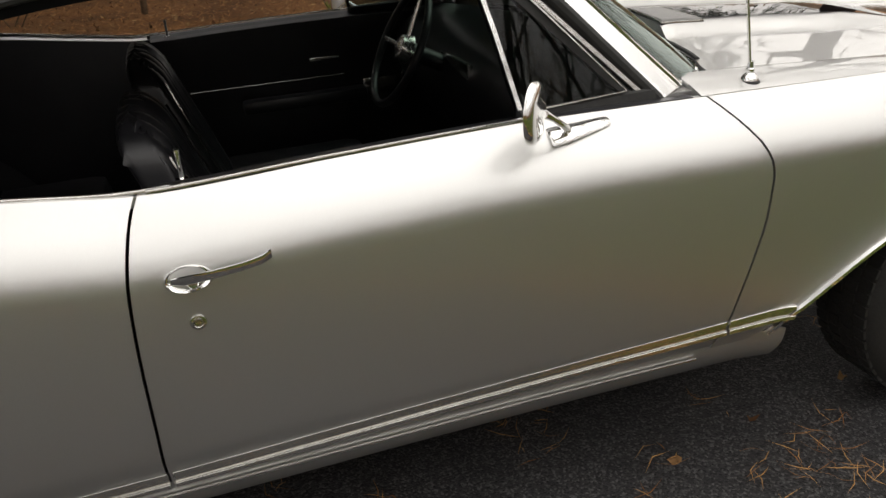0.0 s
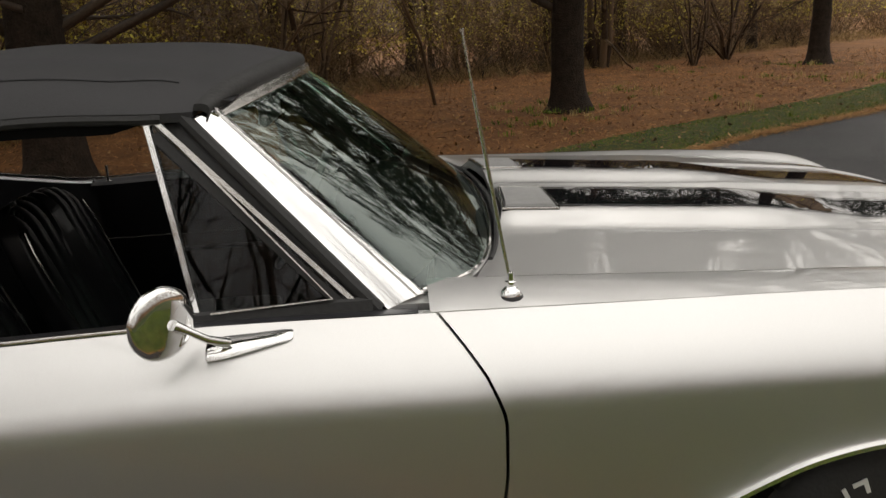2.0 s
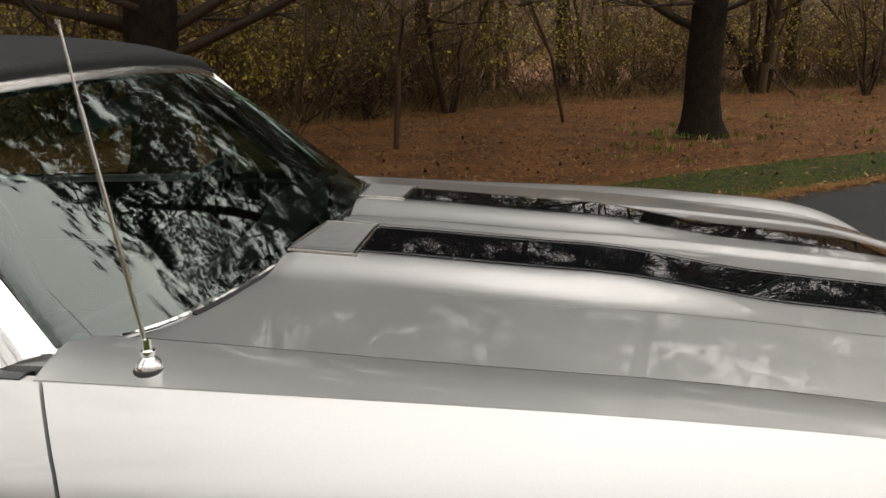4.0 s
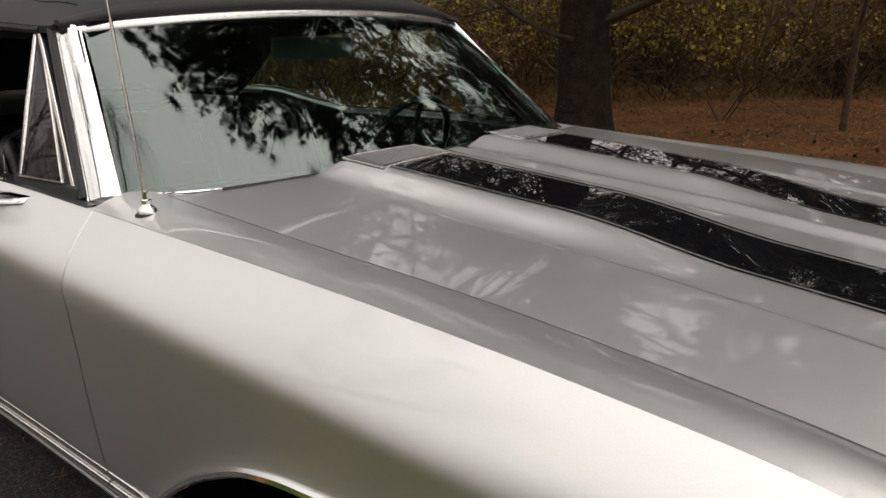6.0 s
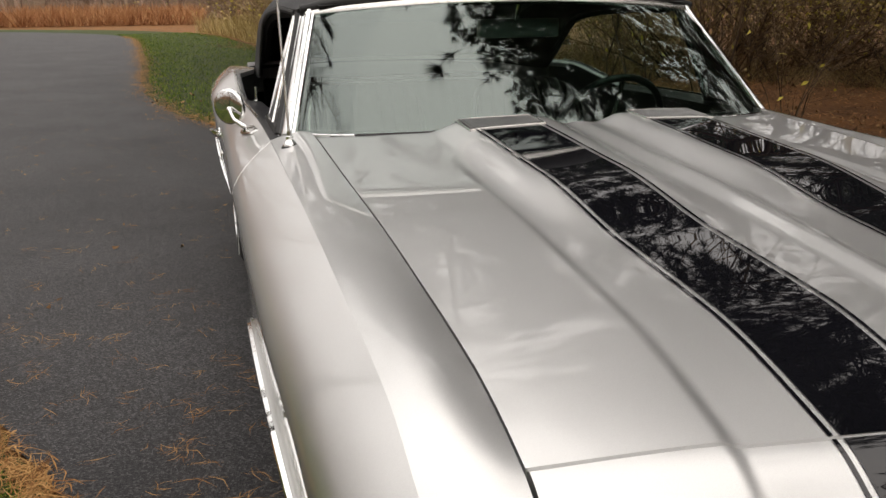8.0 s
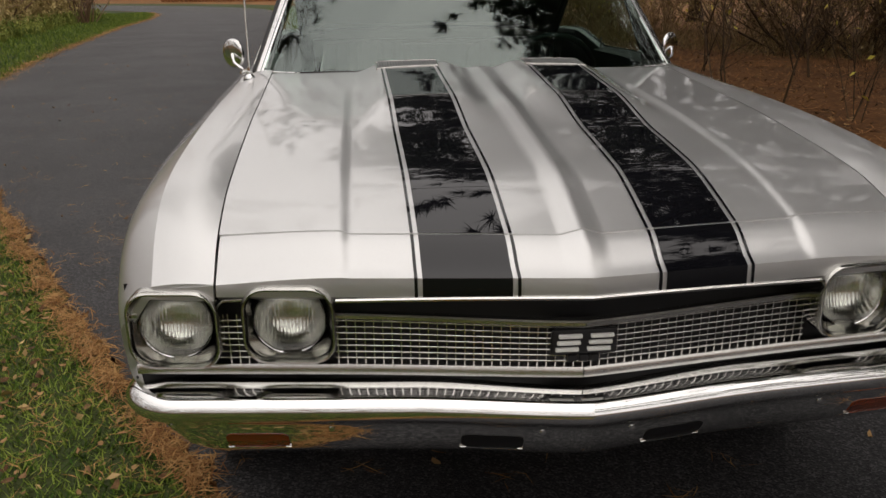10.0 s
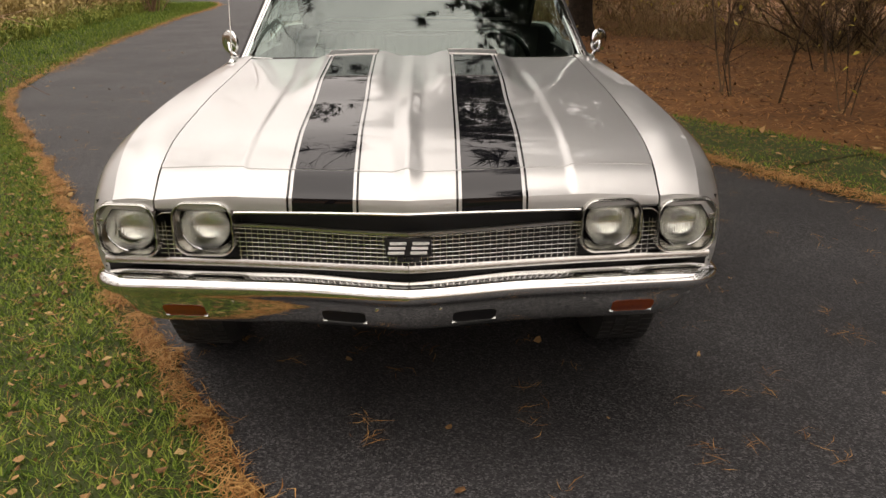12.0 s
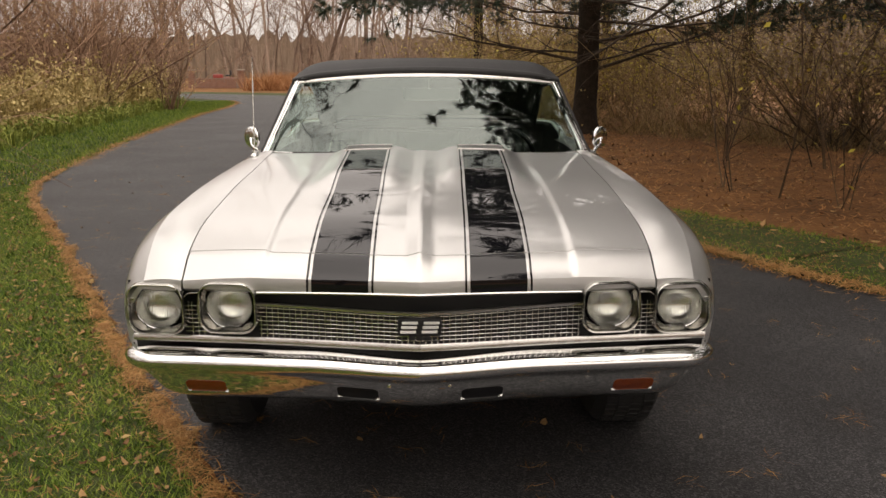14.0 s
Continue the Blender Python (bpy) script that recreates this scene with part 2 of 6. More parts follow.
# ---- building helpers ----
def spline(xs, ys):
    xs, ys = list(xs), list(ys)
    d = [(ys[i + 1] - ys[i]) / (xs[i + 1] - xs[i]) for i in range(len(xs) - 1)]
    m = [d[0]] + [0 if d[i - 1] * d[i] <= 0 else 2 * d[i - 1] * d[i] / (d[i - 1] + d[i]) for i in range(1, len(d))] + [d[-1]]

    def at(x):
        if x <= xs[0]:
            return ys[0] + m[0] * (x - xs[0])
        if x >= xs[-1]:
            return ys[-1] + m[-1] * (x - xs[-1])
        i = max(k for k in range(len(xs) - 1) if xs[k] <= x)
        h = xs[i + 1] - xs[i]
        t = (x - xs[i]) / h
        return (ys[i] * (1 + 2 * t) * (1 - t) ** 2 + h * m[i] * t * (1 - t) ** 2 + ys[i + 1] * t * t * (3 - 2 * t) + h * m[i + 1] * t * t * (t - 1))
    return at


def smooth(a, b, x):
    t = min(1.0, max(0.0, (x - a) / (b - a)))
    return t * t * (3 - 2 * t)


def lerp(a, b, t):
    return a + (b - a) * t


def finish(name, bm, mat, soft=True, angle=40):
    me = bpy.data.meshes.new(name)
    bm.to_mesh(me)
    bm.free()
    me.materials.append(mat)
    if soft:
        me.shade_smooth()
        me.set_sharp_from_angle(angle=radians(angle))
    return me


def part(name, bm, mat, parent=None, label="", soft=True, angle=40):
    ob = new(name, finish(name, bm, mat, soft, angle))
    ob.parent = parent
    if label:
        ob["label"] = label
    return ob


def thing(name, label, category, at=(0, 0, 0), group="", kind=""):
    ob = new(name)
    ob.empty_display_size = 0.1
    ob.location = at
    return tagged(ob, label, category, group, kind)


def sheet(fn, us, vs, rim=None, bm=None):
    """A grid of fn(u, v) over the values us and vs; rim: the way in which its edges are folded back."""
    bm = bm or bmesh.new()
    g = [[bm.verts.new(fn(u, v)) for v in vs] for u in us]
    for i in range(len(us) - 1):
        for j in range(len(vs) - 1):
            bm.faces.new((g[i][j], g[i + 1][j], g[i + 1][j + 1], g[i][j + 1]))
    if rim:
        r = Vector(rim)
        n, k = len(us) - 1, len(vs) - 1
        loop = [g[i][0] for i in range(n)] + [g[n][j] for j in range(k)] + [g[i][k] for i in range(n, 0, -1)] + [g[0][j] for j in range(k, 0, -1)]
        a = [bm.verts.new(v.co) for v in loop]
        b = [bm.verts.new(v.co + r) for v in loop]
        for i in range(len(loop)):
            j = (i + 1) % len(loop)
            bm.faces.new((a[i], a[j], b[j], b[i]))
    return bm


def steps(a, b, n):
    return [a + (b - a) * i / n for i in range(n + 1)]


def box(bm, cx, cy, cz, sx, sy, sz, bevel=0.0, m=None):
    r = bmesh.ops.create_cube(bm, size=1.0)
    vs = r["verts"]
    bmesh.ops.scale(bm, vec=(sx, sy, sz), verts=vs)
    if bevel:
        es = list({e for v in vs for e in v.link_edges})
        o = bmesh.ops.bevel(bm, geom=es, offset=bevel, segments=2, affect="EDGES", profile=0.6)
        vs = list({v for f in o["faces"] for v in f.verts} | {v for v in vs if v.is_valid})
    t = Matrix.Translation((cx, cy, cz))
    bmesh.ops.transform(bm, matrix=t @ m if m else t, verts=vs)
    return vs


def tube(bm, pts, radii, sides=8, caps=True):
    """A round tube along points; radii: one number or one per point."""
    pts = [Vector(p) for p in pts]
    if not hasattr(radii, "__len__"):
        radii = [radii] * len(pts)
    rings = []
    side = None
    for i, p in enumerate(pts):
        d = (pts[min(i + 1, len(pts) - 1)] - pts[max(i - 1, 0)]).normalized()
        if side is None:
            side = d.orthogonal().normalized()
        side = (side - d * side.dot(d)).normalized()
        up = d.cross(side)
        rings.append([bm.verts.new(p + (side * math.cos(2 * math.pi * k / sides) + up * math.sin(2 * math.pi * k / sides)) * radii[i]) for k in range(sides)])
    for a, b in zip(rings, rings[1:]):
        for k in range(sides):
            q = (k + 1) % sides
            bm.faces.new((a[k], a[q], b[q], b[k]))
    if caps:
        bm.faces.new(rings[0][::-1])
        bm.faces.new(rings[-1])
    return bm


def lathe(bm, profile, turn=None, sides=32, close=True):
    """A turned body: profile of (radius, height) about z, moved by turn."""
    turn = turn or Matrix()
    rings = []
    for r, z in profile:
        if r < 1e-5:
            rings.append([bm.verts.new(turn @ Vector((0, 0, z)))])
        else:
            rings.append([bm.verts.new(turn @ Vector((r * math.cos(2 * math.pi * k / sides), r * math.sin(2 * math.pi * k / sides), z))) for k in range(sides)])
    for a, b in zip(rings, rings[1:]):
        for k in range(sides):
            q = (k + 1) % sides
            if len(a) == 1 and len(b) == 1:
                continue
            if len(a) == 1:
                bm.faces.new((a[0], b[k], b[q]))
            elif len(b) == 1:
                bm.faces.new((a[k], b[0], a[q]))
            else:
                bm.faces.new((a[k], b[k], b[q], a[q]))
    return bm


def ribbon(bm, pts, width, thick, up=(0, 0, 1), across=None):
    """A flat bar along points, width along across (or square to the way and up), thick along up."""
    pts = [Vector(p) for p in pts]
    rings = []
    for i, p in enumerate(pts):
        d = (pts[min(i + 1, len(pts) - 1)] - pts[max(i - 1, 0)]).normalized()
        u = Vector(up).normalized()
        s = Vector(across).normalized() if across else d.cross(u).normalized()
        w = width[i] if hasattr(width, "__len__") else width
        c = 0.3
        ring = []
        for a, b in ((-1, -1), (1, -1), (1, 1 - 2 * c), (1 - c, 1), (-1 + c, 1), (-1, 1 - 2 * c)):
            ring.append(bm.verts.new(p + s * (a * w / 2) + u * (b * thick / 2)))
        rings.append(ring)
    for a, b in zip(rings, rings[1:]):
        for k in range(6):
            q = (k + 1) % 6
            bm.faces.new((a[k], a[q], b[q], b[k]))
    bm.faces.new(rings[0][::-1])
    bm.faces.new(rings[-1])
    return bm


def fast_mesh(name, verts, faces, mat):
    """A mesh from arrays of places and of equal-sided faces."""
    v, f = np.asarray(verts, dtype=np.float32), np.asarray(faces, dtype=np.int32)
    me = bpy.data.meshes.new(name)
    me.vertices.add(len(v))
    me.vertices.foreach_set("co", v.ravel())
    me.loops.add(f.size)
    me.loops.foreach_set("vertex_index", f.ravel())
    me.polygons.add(len(f))
    me.polygons.foreach_set("loop_start", np.arange(len(f), dtype=np.int32) * f.shape[1])
    me.update(calc_edges=True)
    me.materials.append(mat)
    return me


def raw(name, verts, faces, mat, label="", category="", kind="stuff", soft=False):
    me = fast_mesh(name, verts, faces, mat)
    if soft:
        me.shade_smooth()
    return tagged(new(name, me), label, category, "", kind)

# ---- the car: its lines; x to its left, y to its rear, z up ----
GROUND = -0.02
AXLE_F, AXLE_R, WHEEL_R = 0.96, 3.79, 0.335


def nose(x):
    """Where the bonnet breaks down to the grille."""
    return 0.078 + 0.117 * abs(x)


EDGE_Z = spline([0, 0.09, 0.28, 0.53, 0.80, 1.10, 1.60, 1.9], [0.766, 0.826, 0.868, 0.897, 0.921, 0.937, 0.967, 0.98])
CREASE_X = spline([0.1, 0.3, 0.6, 1.0, 1.5, 1.85, 2.4, 2.95, 3.2, 3.6, 4.2, 4.8, 5.08], [0.80, 0.815, 0.825, 0.829, 0.832, 0.835, 0.852, 0.868, 0.872, 0.868, 0.86, 0.82, 0.78])
CREASE_Z = spline([0.176, 0.27, 0.37, 0.5, 0.65, 0.85, 1.1, 1.5, 1.83, 2.2, 2.6, 2.93, 3.14, 3.5, 3.9, 4.5, 5.08], [0.745, 0.815, 0.862, 0.888, 0.902, 0.916, 0.927, 0.937, 0.945, 0.952, 0.946, 0.936, 0.958, 0.998, 0.992, 0.955, 0.91])
WIDE = spline([0.1, 0.25, 0.5, 0.9, 1.5, 2.2, 2.9, 3.6, 4.3, 4.8, 5.08], [0.84, 0.893, 0.922, 0.942, 0.950, 0.954, 0.962, 0.978, 0.965, 0.91, 0.86])


def brow_drop(x, q):
    """The nose edge falls a little towards the lamps."""
    return 0.022 * smooth(0.45, 0.84, abs(x)) * (1 - smooth(0.0, 0.28, q))


def hood_edge(y):
    return 0.684 + 0.021 * y


def screen_base(x):
    """Where the windshield's lower edge runs."""
    u = abs(x) / 0.766
    return 1.632 + 0.095 * u * u + 0.10 * u ** 12


def hood_rear(x):
    return screen_base(min(abs(x), 0.70)) - 0.028 + 0.020 * smooth(0.30, 0.52, abs(x))


def hood_gap(x):
    """The seam between the bonnet and the panel ahead of it."""
    return 0.168 + 0.125 * abs(x)


def hood_z(x, y):
    """The bonnet's height: crown, two power domes, centre ridge and the outer steps."""
    a = abs(x)
    q = y - nose(x)
    z = EDGE_Z(q) - brow_drop(x, q)
    z += 0.020 * max(0.0, 1 - (a / 0.70) ** 2) * smooth(0.10, 0.35, q)
    dome = 0.028 * smooth(0.72, 1.08, y)
    z += dome * smooth(0.430, 0.335, a) * (1 - 0.8 * smooth(0.125, 0.045, a))
    z += 0.012 * max(0.0, 1 - a / 0.040) * (1 - 0.6 * smooth(0.9, 1.5, y)) * smooth(0.0, 0.06, q)
    z -= 0.0065 * smooth(0.460, 0.436, a) * (1 - smooth(1.0, 1.45, y)) * smooth(-0.01, 0.03, q)
    return z


def side_x(y, z):
    """Half the body's width at a height."""
    zt, xc, w = CREASE_Z(y), CREASE_X(y), WIDE(y)
    zk = zt - 0.118
    if z >= zk:
        t = min(1.0, (z - zk) / (zt - zk))
        return w - (w - xc) * t ** (1.6 + 0.3 * smooth(1.0, 0.4, y))
    x = w - 0.046 * ((zk - z) / 0.37) ** 1.5 - 0.25 * max(0.0, 0.43 - z)
    # the metal flares out round the wheel openings
    for arch, y0, y1, out in ((ARCH_F, 0.44, 1.74, 0.013), (ARCH_R, 3.33, 4.25, 0.010)):
        if y0 < y < y1:
            x += out * math.exp(-max(0.0, z - arch(y)) / 0.022) * smooth(y0, y0 + 0.15, y) * smooth(y1, y1 - 0.15, y)
    return x


ARCH_F = spline([0.34, 0.40, 0.48, 0.60, 0.72, 0.84, 0.96, 1.08, 1.18, 1.28, 1.40, 1.51, 1.57, 1.625, 1.66],
                [0.22, 0.38, 0.52, 0.62, 0.668, 0.686, 0.690, 0.682, 0.662, 0.620, 0.548, 0.464, 0.412, 0.34, 0.22])
ARCH_R = spline([3.28, 3.33, 3.42, 3.54, 3.66, 3.79, 3.92, 4.04, 4.16, 4.25, 4.30],
                [0.22, 0.36, 0.50, 0.60, 0.638, 0.648, 0.638, 0.60, 0.50, 0.36, 0.22])
SEAM_F = spline([0.22, 0.40, 0.61, 0.70, 0.78, 0.85, 0.90, 0.95], [1.78, 1.755, 1.722, 1.712, 1.712, 1.733, 1.768, 1.815])
SEAM_R = spline([0.22, 0.38, 0.52, 0.66, 0.80, 0.90, 0.96], [2.995, 2.995, 2.99, 2.985, 2.975, 2.955, 2.925])

car = thing("car", "silver two-door convertible with black stripes and black soft top", "car")


def side_panel(name, s, y0, y1, low, front=None, rear=None, top=None, rows=26, cols=30, label=""):
    """A body side between two seams, from the crease down to the lower line."""
    def at(u, v):
        y = lerp(y0, y1, u)
        zt, zb = (top(y) if top else CREASE_Z(y)), low(y)
        z = lerp(zt, zb, v)
        if front:
            y += (front(z) - y0) * (1 - u) ** 2
        if rear:
            y += (rear(z) - y1) * u ** 2
        return Vector((s * side_x(y, z), y, z))
    return part(name, sheet(at, steps(0, 1, cols), steps(0, 1, rows), (-s * 0.018, 0, 0)), PAINT, car, label)


def fender(s):
    ob = side_panel("front_fender", s, 0.178, 1.74, lambda y: max(0.46 if y < 0.8 else 0.335, ARCH_F(y) if 0.34 < y < 1.65 else 0.30),
                    lambda z: 0.178 + 0.04 * smooth(0.70, 0.60, z) + 0.10 * smooth(0.58, 0.40, z), lambda z: SEAM_F(z) - 0.003, cols=64, rows=30)

    def over(u, v):
        y1 = SEAM_F(0.95) + 0.005
        x0 = 0.705
        yb = lerp(lerp(nose(0.70), 0.178, v), y1, u)
        xa, xb = hood_edge(yb) + 0.0035, CREASE_X(yb)
        x = lerp(xa, xb, v)
        za, zb = EDGE_Z(yb - nose(xa)) - brow_drop(xa, yb - nose(xa)), CREASE_Z(yb)
        return Vector((s * x, yb, lerp(za, zb, v) + (0.004 + 0.009 * smooth(0.9, 0.4, yb) * smooth(0.16, 0.3, yb)) * math.sin(math.pi * v)))
    part("fender_top", sheet(over, steps(0, 1, 60), steps(0, 1, 8), (0, 0, -0.02)), PAINT, ob)

    def brow(u, v):
        z = lerp(0.7675 - brow_drop(lerp(0.7015, 0.85, u), 0), 0.722, v)
        xe = side_x(0.180, z) - 0.001
        x = lerp(0.6915, xe, u)
        t = smooth(0.74, xe, x)
        return Vector((s * x, lerp(nose(x) - 0.002 - 0.002 * v, 0.180 - 0.003 * v, t), z - 0.0 * t))
    part("fender_brow", sheet(brow, steps(0, 1, 18), steps(0, 1, 5), (0, 0.03, 0)), PAINT, ob, angle=70)
    # bright lip round the wheel opening
    bm = bmesh.new()
    ys = steps(0.46, 1.62, 64)
    tube(bm, [(s * (side_x(y, max(0.34, ARCH_F(y))) + 0.001), y, max(0.34, ARCH_F(y)) + 0.004) for y in ys], 0.0075, 6)
    part("arch_moulding", bm, CHROME, ob, "thin bright wheel-arch moulding")
    # dark inner arch, the shade of the wheel well put into its colour
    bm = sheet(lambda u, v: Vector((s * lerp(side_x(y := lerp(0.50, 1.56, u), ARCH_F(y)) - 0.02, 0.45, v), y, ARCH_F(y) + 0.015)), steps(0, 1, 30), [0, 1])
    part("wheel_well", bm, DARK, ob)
    return ob


def door(s):
    ob = side_panel("door", s, 1.74, 2.97, lambda y: 0.345, lambda z: SEAM_F(z) + 0.003, lambda z: SEAM_R(z) - 0.003, cols=30, rows=30)
    # inner top of the door
    def ledge(u, v):
        y = lerp(1.84, 2.92, u)
        return Vector((s * lerp(CREASE_X(y), CREASE_X(y) - 0.085, v), y, CREASE_Z(y) + 0.004 * math.sin(math.pi * min(1, v * 2)) - 0.012 * v))
    part("door_top", sheet(ledge, steps(0, 1, 20), steps(0, 1, 6), (0, 0, -0.03)), VINYL, ob)
    bm = bmesh.new()
    ribbon(bm, [(s * (CREASE_X(y) - 0.004), y, CREASE_Z(y) + 0.005) for y in steps(2.21, 2.92, 24)], 0.008, 0.006)
    part("belt_moulding", bm, ALLOY, ob, "thin bright belt moulding")
    # inner trim panel with armrest, crank and catch
    def inner(u, v):
        y = lerp(1.84, 2.90, u)
        return Vector((s * (CREASE_X(y) - 0.085 + 0.012 * v), y, lerp(CREASE_Z(y) - 0.012, 0.34, v)))
    trim = part("door_trim", sheet(inner, steps(0, 1, 16), steps(0, 1, 16), (s * 0.02, 0, 0)), VINYL, ob)
    bm = bmesh.new()
    box(bm, s * 0.735, 2.42, 0.665, 0.07, 0.46, 0.05, 0.018)
    part("armrest", bm, VINYL, trim, "padded black armrest")
    bm = bmesh.new()
    box(bm, s * 0.762, 2.13, 0.665, 0.012, 0.13, 0.085, 0.006)
    part("armrest_plate", bm, ALLOY, trim, "bright plate at the armrest's end")
    bm = bmesh.new()
    box(bm, s * 0.764, 2.33, 0.80, 0.006, 0.11, 0.012, 0.002)
    part("badge", bm, ALLOY, trim)
    bm = bmesh.new()
    ribbon(bm, [(s * 0.768, y, 0.735) for y in steps(1.9, 2.88, 8)], 0.003, 0.003)
    part("trim_strip", bm, ALLOY, trim)
    bm = bmesh.new()
    tube(bm, [(s * 0.765, 2.02, 0.78), (s * 0.735, 2.02, 0.78), (s * 0.73, 2.05, 0.70)], 0.008, 8)
    part("window_crank", bm, CHROME, trim, "chrome window crank")
    bm = bmesh.new()
    lathe(bm, [(0, 0.055), (0.006, 0.053), (0.0045, 0.03), (0.006, 0.002), (0.012, 0)], pose(s * 0.805, 2.86, 0.937), 12)
    part("lock_knob", bm, CHROME, ob, "small chrome lock knob")
    return ob


def outside_handle(s, ob):
    """Pull handle with push-button cup, and the lock cylinder below."""
    def p(y, z, out):
        return (s * (side_x(y, z) + out), y, z)
    bm = bmesh.new()
    pts = [p(2.905, 0.818, 0.012), p(2.885, 0.822, 0.026), p(2.84, 0.826, 0.032), p(2.79, 0.829, 0.030), p(2.755, 0.831, 0.022), p(2.738, 0.832, 0.008)]
    ribbon(bm, pts, [0.012, 0.017, 0.016, 0.015, 0.016, 0.018], 0.012, up=(s * 0.9, 0, 0.43), across=(0, 0, 1))
    h = part("door_handle", bm, CHROME, ob, "chrome pull handle")
    bm = bmesh.new()
    m = Matrix.Translation(p(2.878, 0.812, -0.004)) @ Matrix.Rotation(radians(90 * s - s * 14), 4, "Y") @ Matrix.Diagonal((0.75, 1.25, 1, 1))
    lathe(bm, [(0.0, -0.006), (0.020, -0.004), (0.026, 0.006), (0.030, 0.009), (0.033, 0.004), (0.034, 0.0)], m, 28)
    part("handle_cup", bm, CHROME, h)
    bm = bmesh.new()
    lathe(bm, [(0.0, 0.016), (0.008, 0.015), (0.010, 0.010), (0.012, 0.0)], Matrix.Translation(p(2.872, 0.806, 0)) @ Matrix.Rotation(radians(76 * s), 4, "Y"), 16)
    part("push_button", bm, CHROME, h)
    bm = bmesh.new()
    lathe(bm, [(0.0, 0.006), (0.006, 0.006), (0.0065, 0.003), (0.009, 0.005), (0.0135, 0.004), (0.015, 0.0)], Matrix.Translation(p(2.877, 0.728, 0)) @ Matrix.Rotation(radians(90 * s), 4, "Y"), 24)
    part("door_lock", bm, ALLOY, ob, "round bright lock cylinder")


def quarter(s):
    ob = side_panel("rear_quarter", s, 2.97, 5.06, lambda y: max(0.31, ARCH_R(y) if 3.28 < y < 4.30 else 0.31), lambda z: SEAM_R(z) + 0.003, cols=60, rows=28)

    def over(u, v):
        y = lerp(2.93, 5.06, u)
        return Vector((s * lerp(CREASE_X(y), CREASE_X(y) - 0.03 - 0.09 * smooth(3.45, 3.9, y), v), y, CREASE_Z(y) + 0.003 * math.sin(math.pi * v) - 0.010 * v))
    part("quarter_top", sheet(over, steps(0, 1, 40), steps(0, 1, 8), (0, 0, -0.02)), PAINT, ob)
    bm = bmesh.new()
    ribbon(bm, [(s * (CREASE_X(y) - 0.012), y, CREASE_Z(y) + 0.005) for y in steps(2.88, 3.62, 16)], 0.009, 0.006)
    part("belt_moulding", bm, ALLOY, ob)
    bm = bmesh.new()
    tube(bm, [(s * (side_x(y, max(0.28, ARCH_R(y))) + 0.001), y, max(0.28, ARCH_R(y)) + 0.004) for y in steps(3.33, 4.25, 50)], 0.0075, 6)
    part("arch_moulding", bm, CHROME, ob)
    bm = sheet(lambda u, v: Vector((s * lerp(side_x(y := lerp(3.28, 4.30, u), ARCH_R(y)) - 0.02, 0.45, v), y, ARCH_R(y) + 0.015)), steps(0, 1, 30), [0, 1])
    part("wheel_well", bm, DARK, ob)
    # inner side trim
    bm = sheet(lambda u, v: Vector((s * (CREASE_X(y := lerp(2.90, 3.75, u)) - 0.034 - 0.06 * v), y, lerp(CREASE_Z(y) - 0.012, 0.34, v))), steps(0, 1, 10), steps(0, 1, 8), (s * 0.02, 0, 0))
    part("side_trim", bm, VINYL, ob)
    return ob


for s in (-1, 1):
    fender(s)
    outside_handle(s, door(s))
    quarter(s)

# ---- bonnet and nose ----
HOOD_X = sorted({round(v * k, 4) for k in (-1, 1) for v in (0, 0.01, 0.02, 0.03, 0.04, 0.05, 0.065, 0.085, 0.105, 0.125, 0.14, 0.19, 0.24, 0.29, 0.335, 0.35, 0.365, 0.38, 0.395, 0.41, 0.42, 0.43, 0.436, 0.442, 0.448, 0.454, 0.460, 0.464, 0.475, 0.51, 0.55, 0.59, 0.63, 0.66, 1.0)})


def hood_point(x, v, lift=0.0):
    y0, y1 = hood_gap(min(abs(x), 0.69)) + 0.0025, hood_rear(min(abs(x), 0.69)) - 0.002
    y = lerp(y0, y1, v)
    if abs(x) > 0.9:
        x = math.copysign(hood_edge(y), x)
    z = hood_z(x, y) + lift
    z -= 0.004 * smooth(0.98, 1.0, v) ** 2
    return Vector((x, y, z))


hood = part("hood", sheet(lambda x, v: hood_point(x, v), HOOD_X, steps(0, 1, 70), (0, 0, -0.022)), PAINT, car, "silver bonnet with two raised domes")


def header_point(x, v, lift=0.0):
    if abs(x) > 0.9:
        x = math.copysign(0.6865, x)
    xx = min(abs(x), 0.6865)
    y0, y1 = nose(xx), hood_gap(xx) - 0.0025
    if v >= 0.3:
        y = lerp(y0, y1, (v - 0.3) / 0.7)
        z = hood_z(x, y) + lift
    else:
        t = 1 - v / 0.3
        y = y0 - 0.001 * math.sin(t * math.pi) - 0.003 * t - lift
        z = lerp(hood_z(x, y0), 0.729, t) + lift * (1 - t)
    return Vector((x, y, z))


header = part("header_panel", sheet(lambda x, v: header_point(x, v), HOOD_X, [0, 0.1, 0.2, 0.27, 0.3, 0.33] + steps(0.36, 1, 10), (0, 0.02, -0.012)), PAINT, car)
bm = bmesh.new()
tube(bm, [(x, nose(x) - 0.005, 0.7275 - 0.006 * (abs(x) / 0.5) ** 2) for x in steps(-0.468, 0.468, 40)], 0.0042, 6)
part("lip_moulding", bm, ALLOY, header, "thin chrome lip over the grille")


part("hood_underside", sheet(lambda u, v: Vector((x := lerp(-0.72, 0.72, u), lerp(nose(x) + 0.03, hood_rear(x) - 0.03, v), EDGE_Z(lerp(0.03, 1.45, v)) - 0.030)), steps(0, 1, 16), steps(0, 1, 24)), DARK, hood)


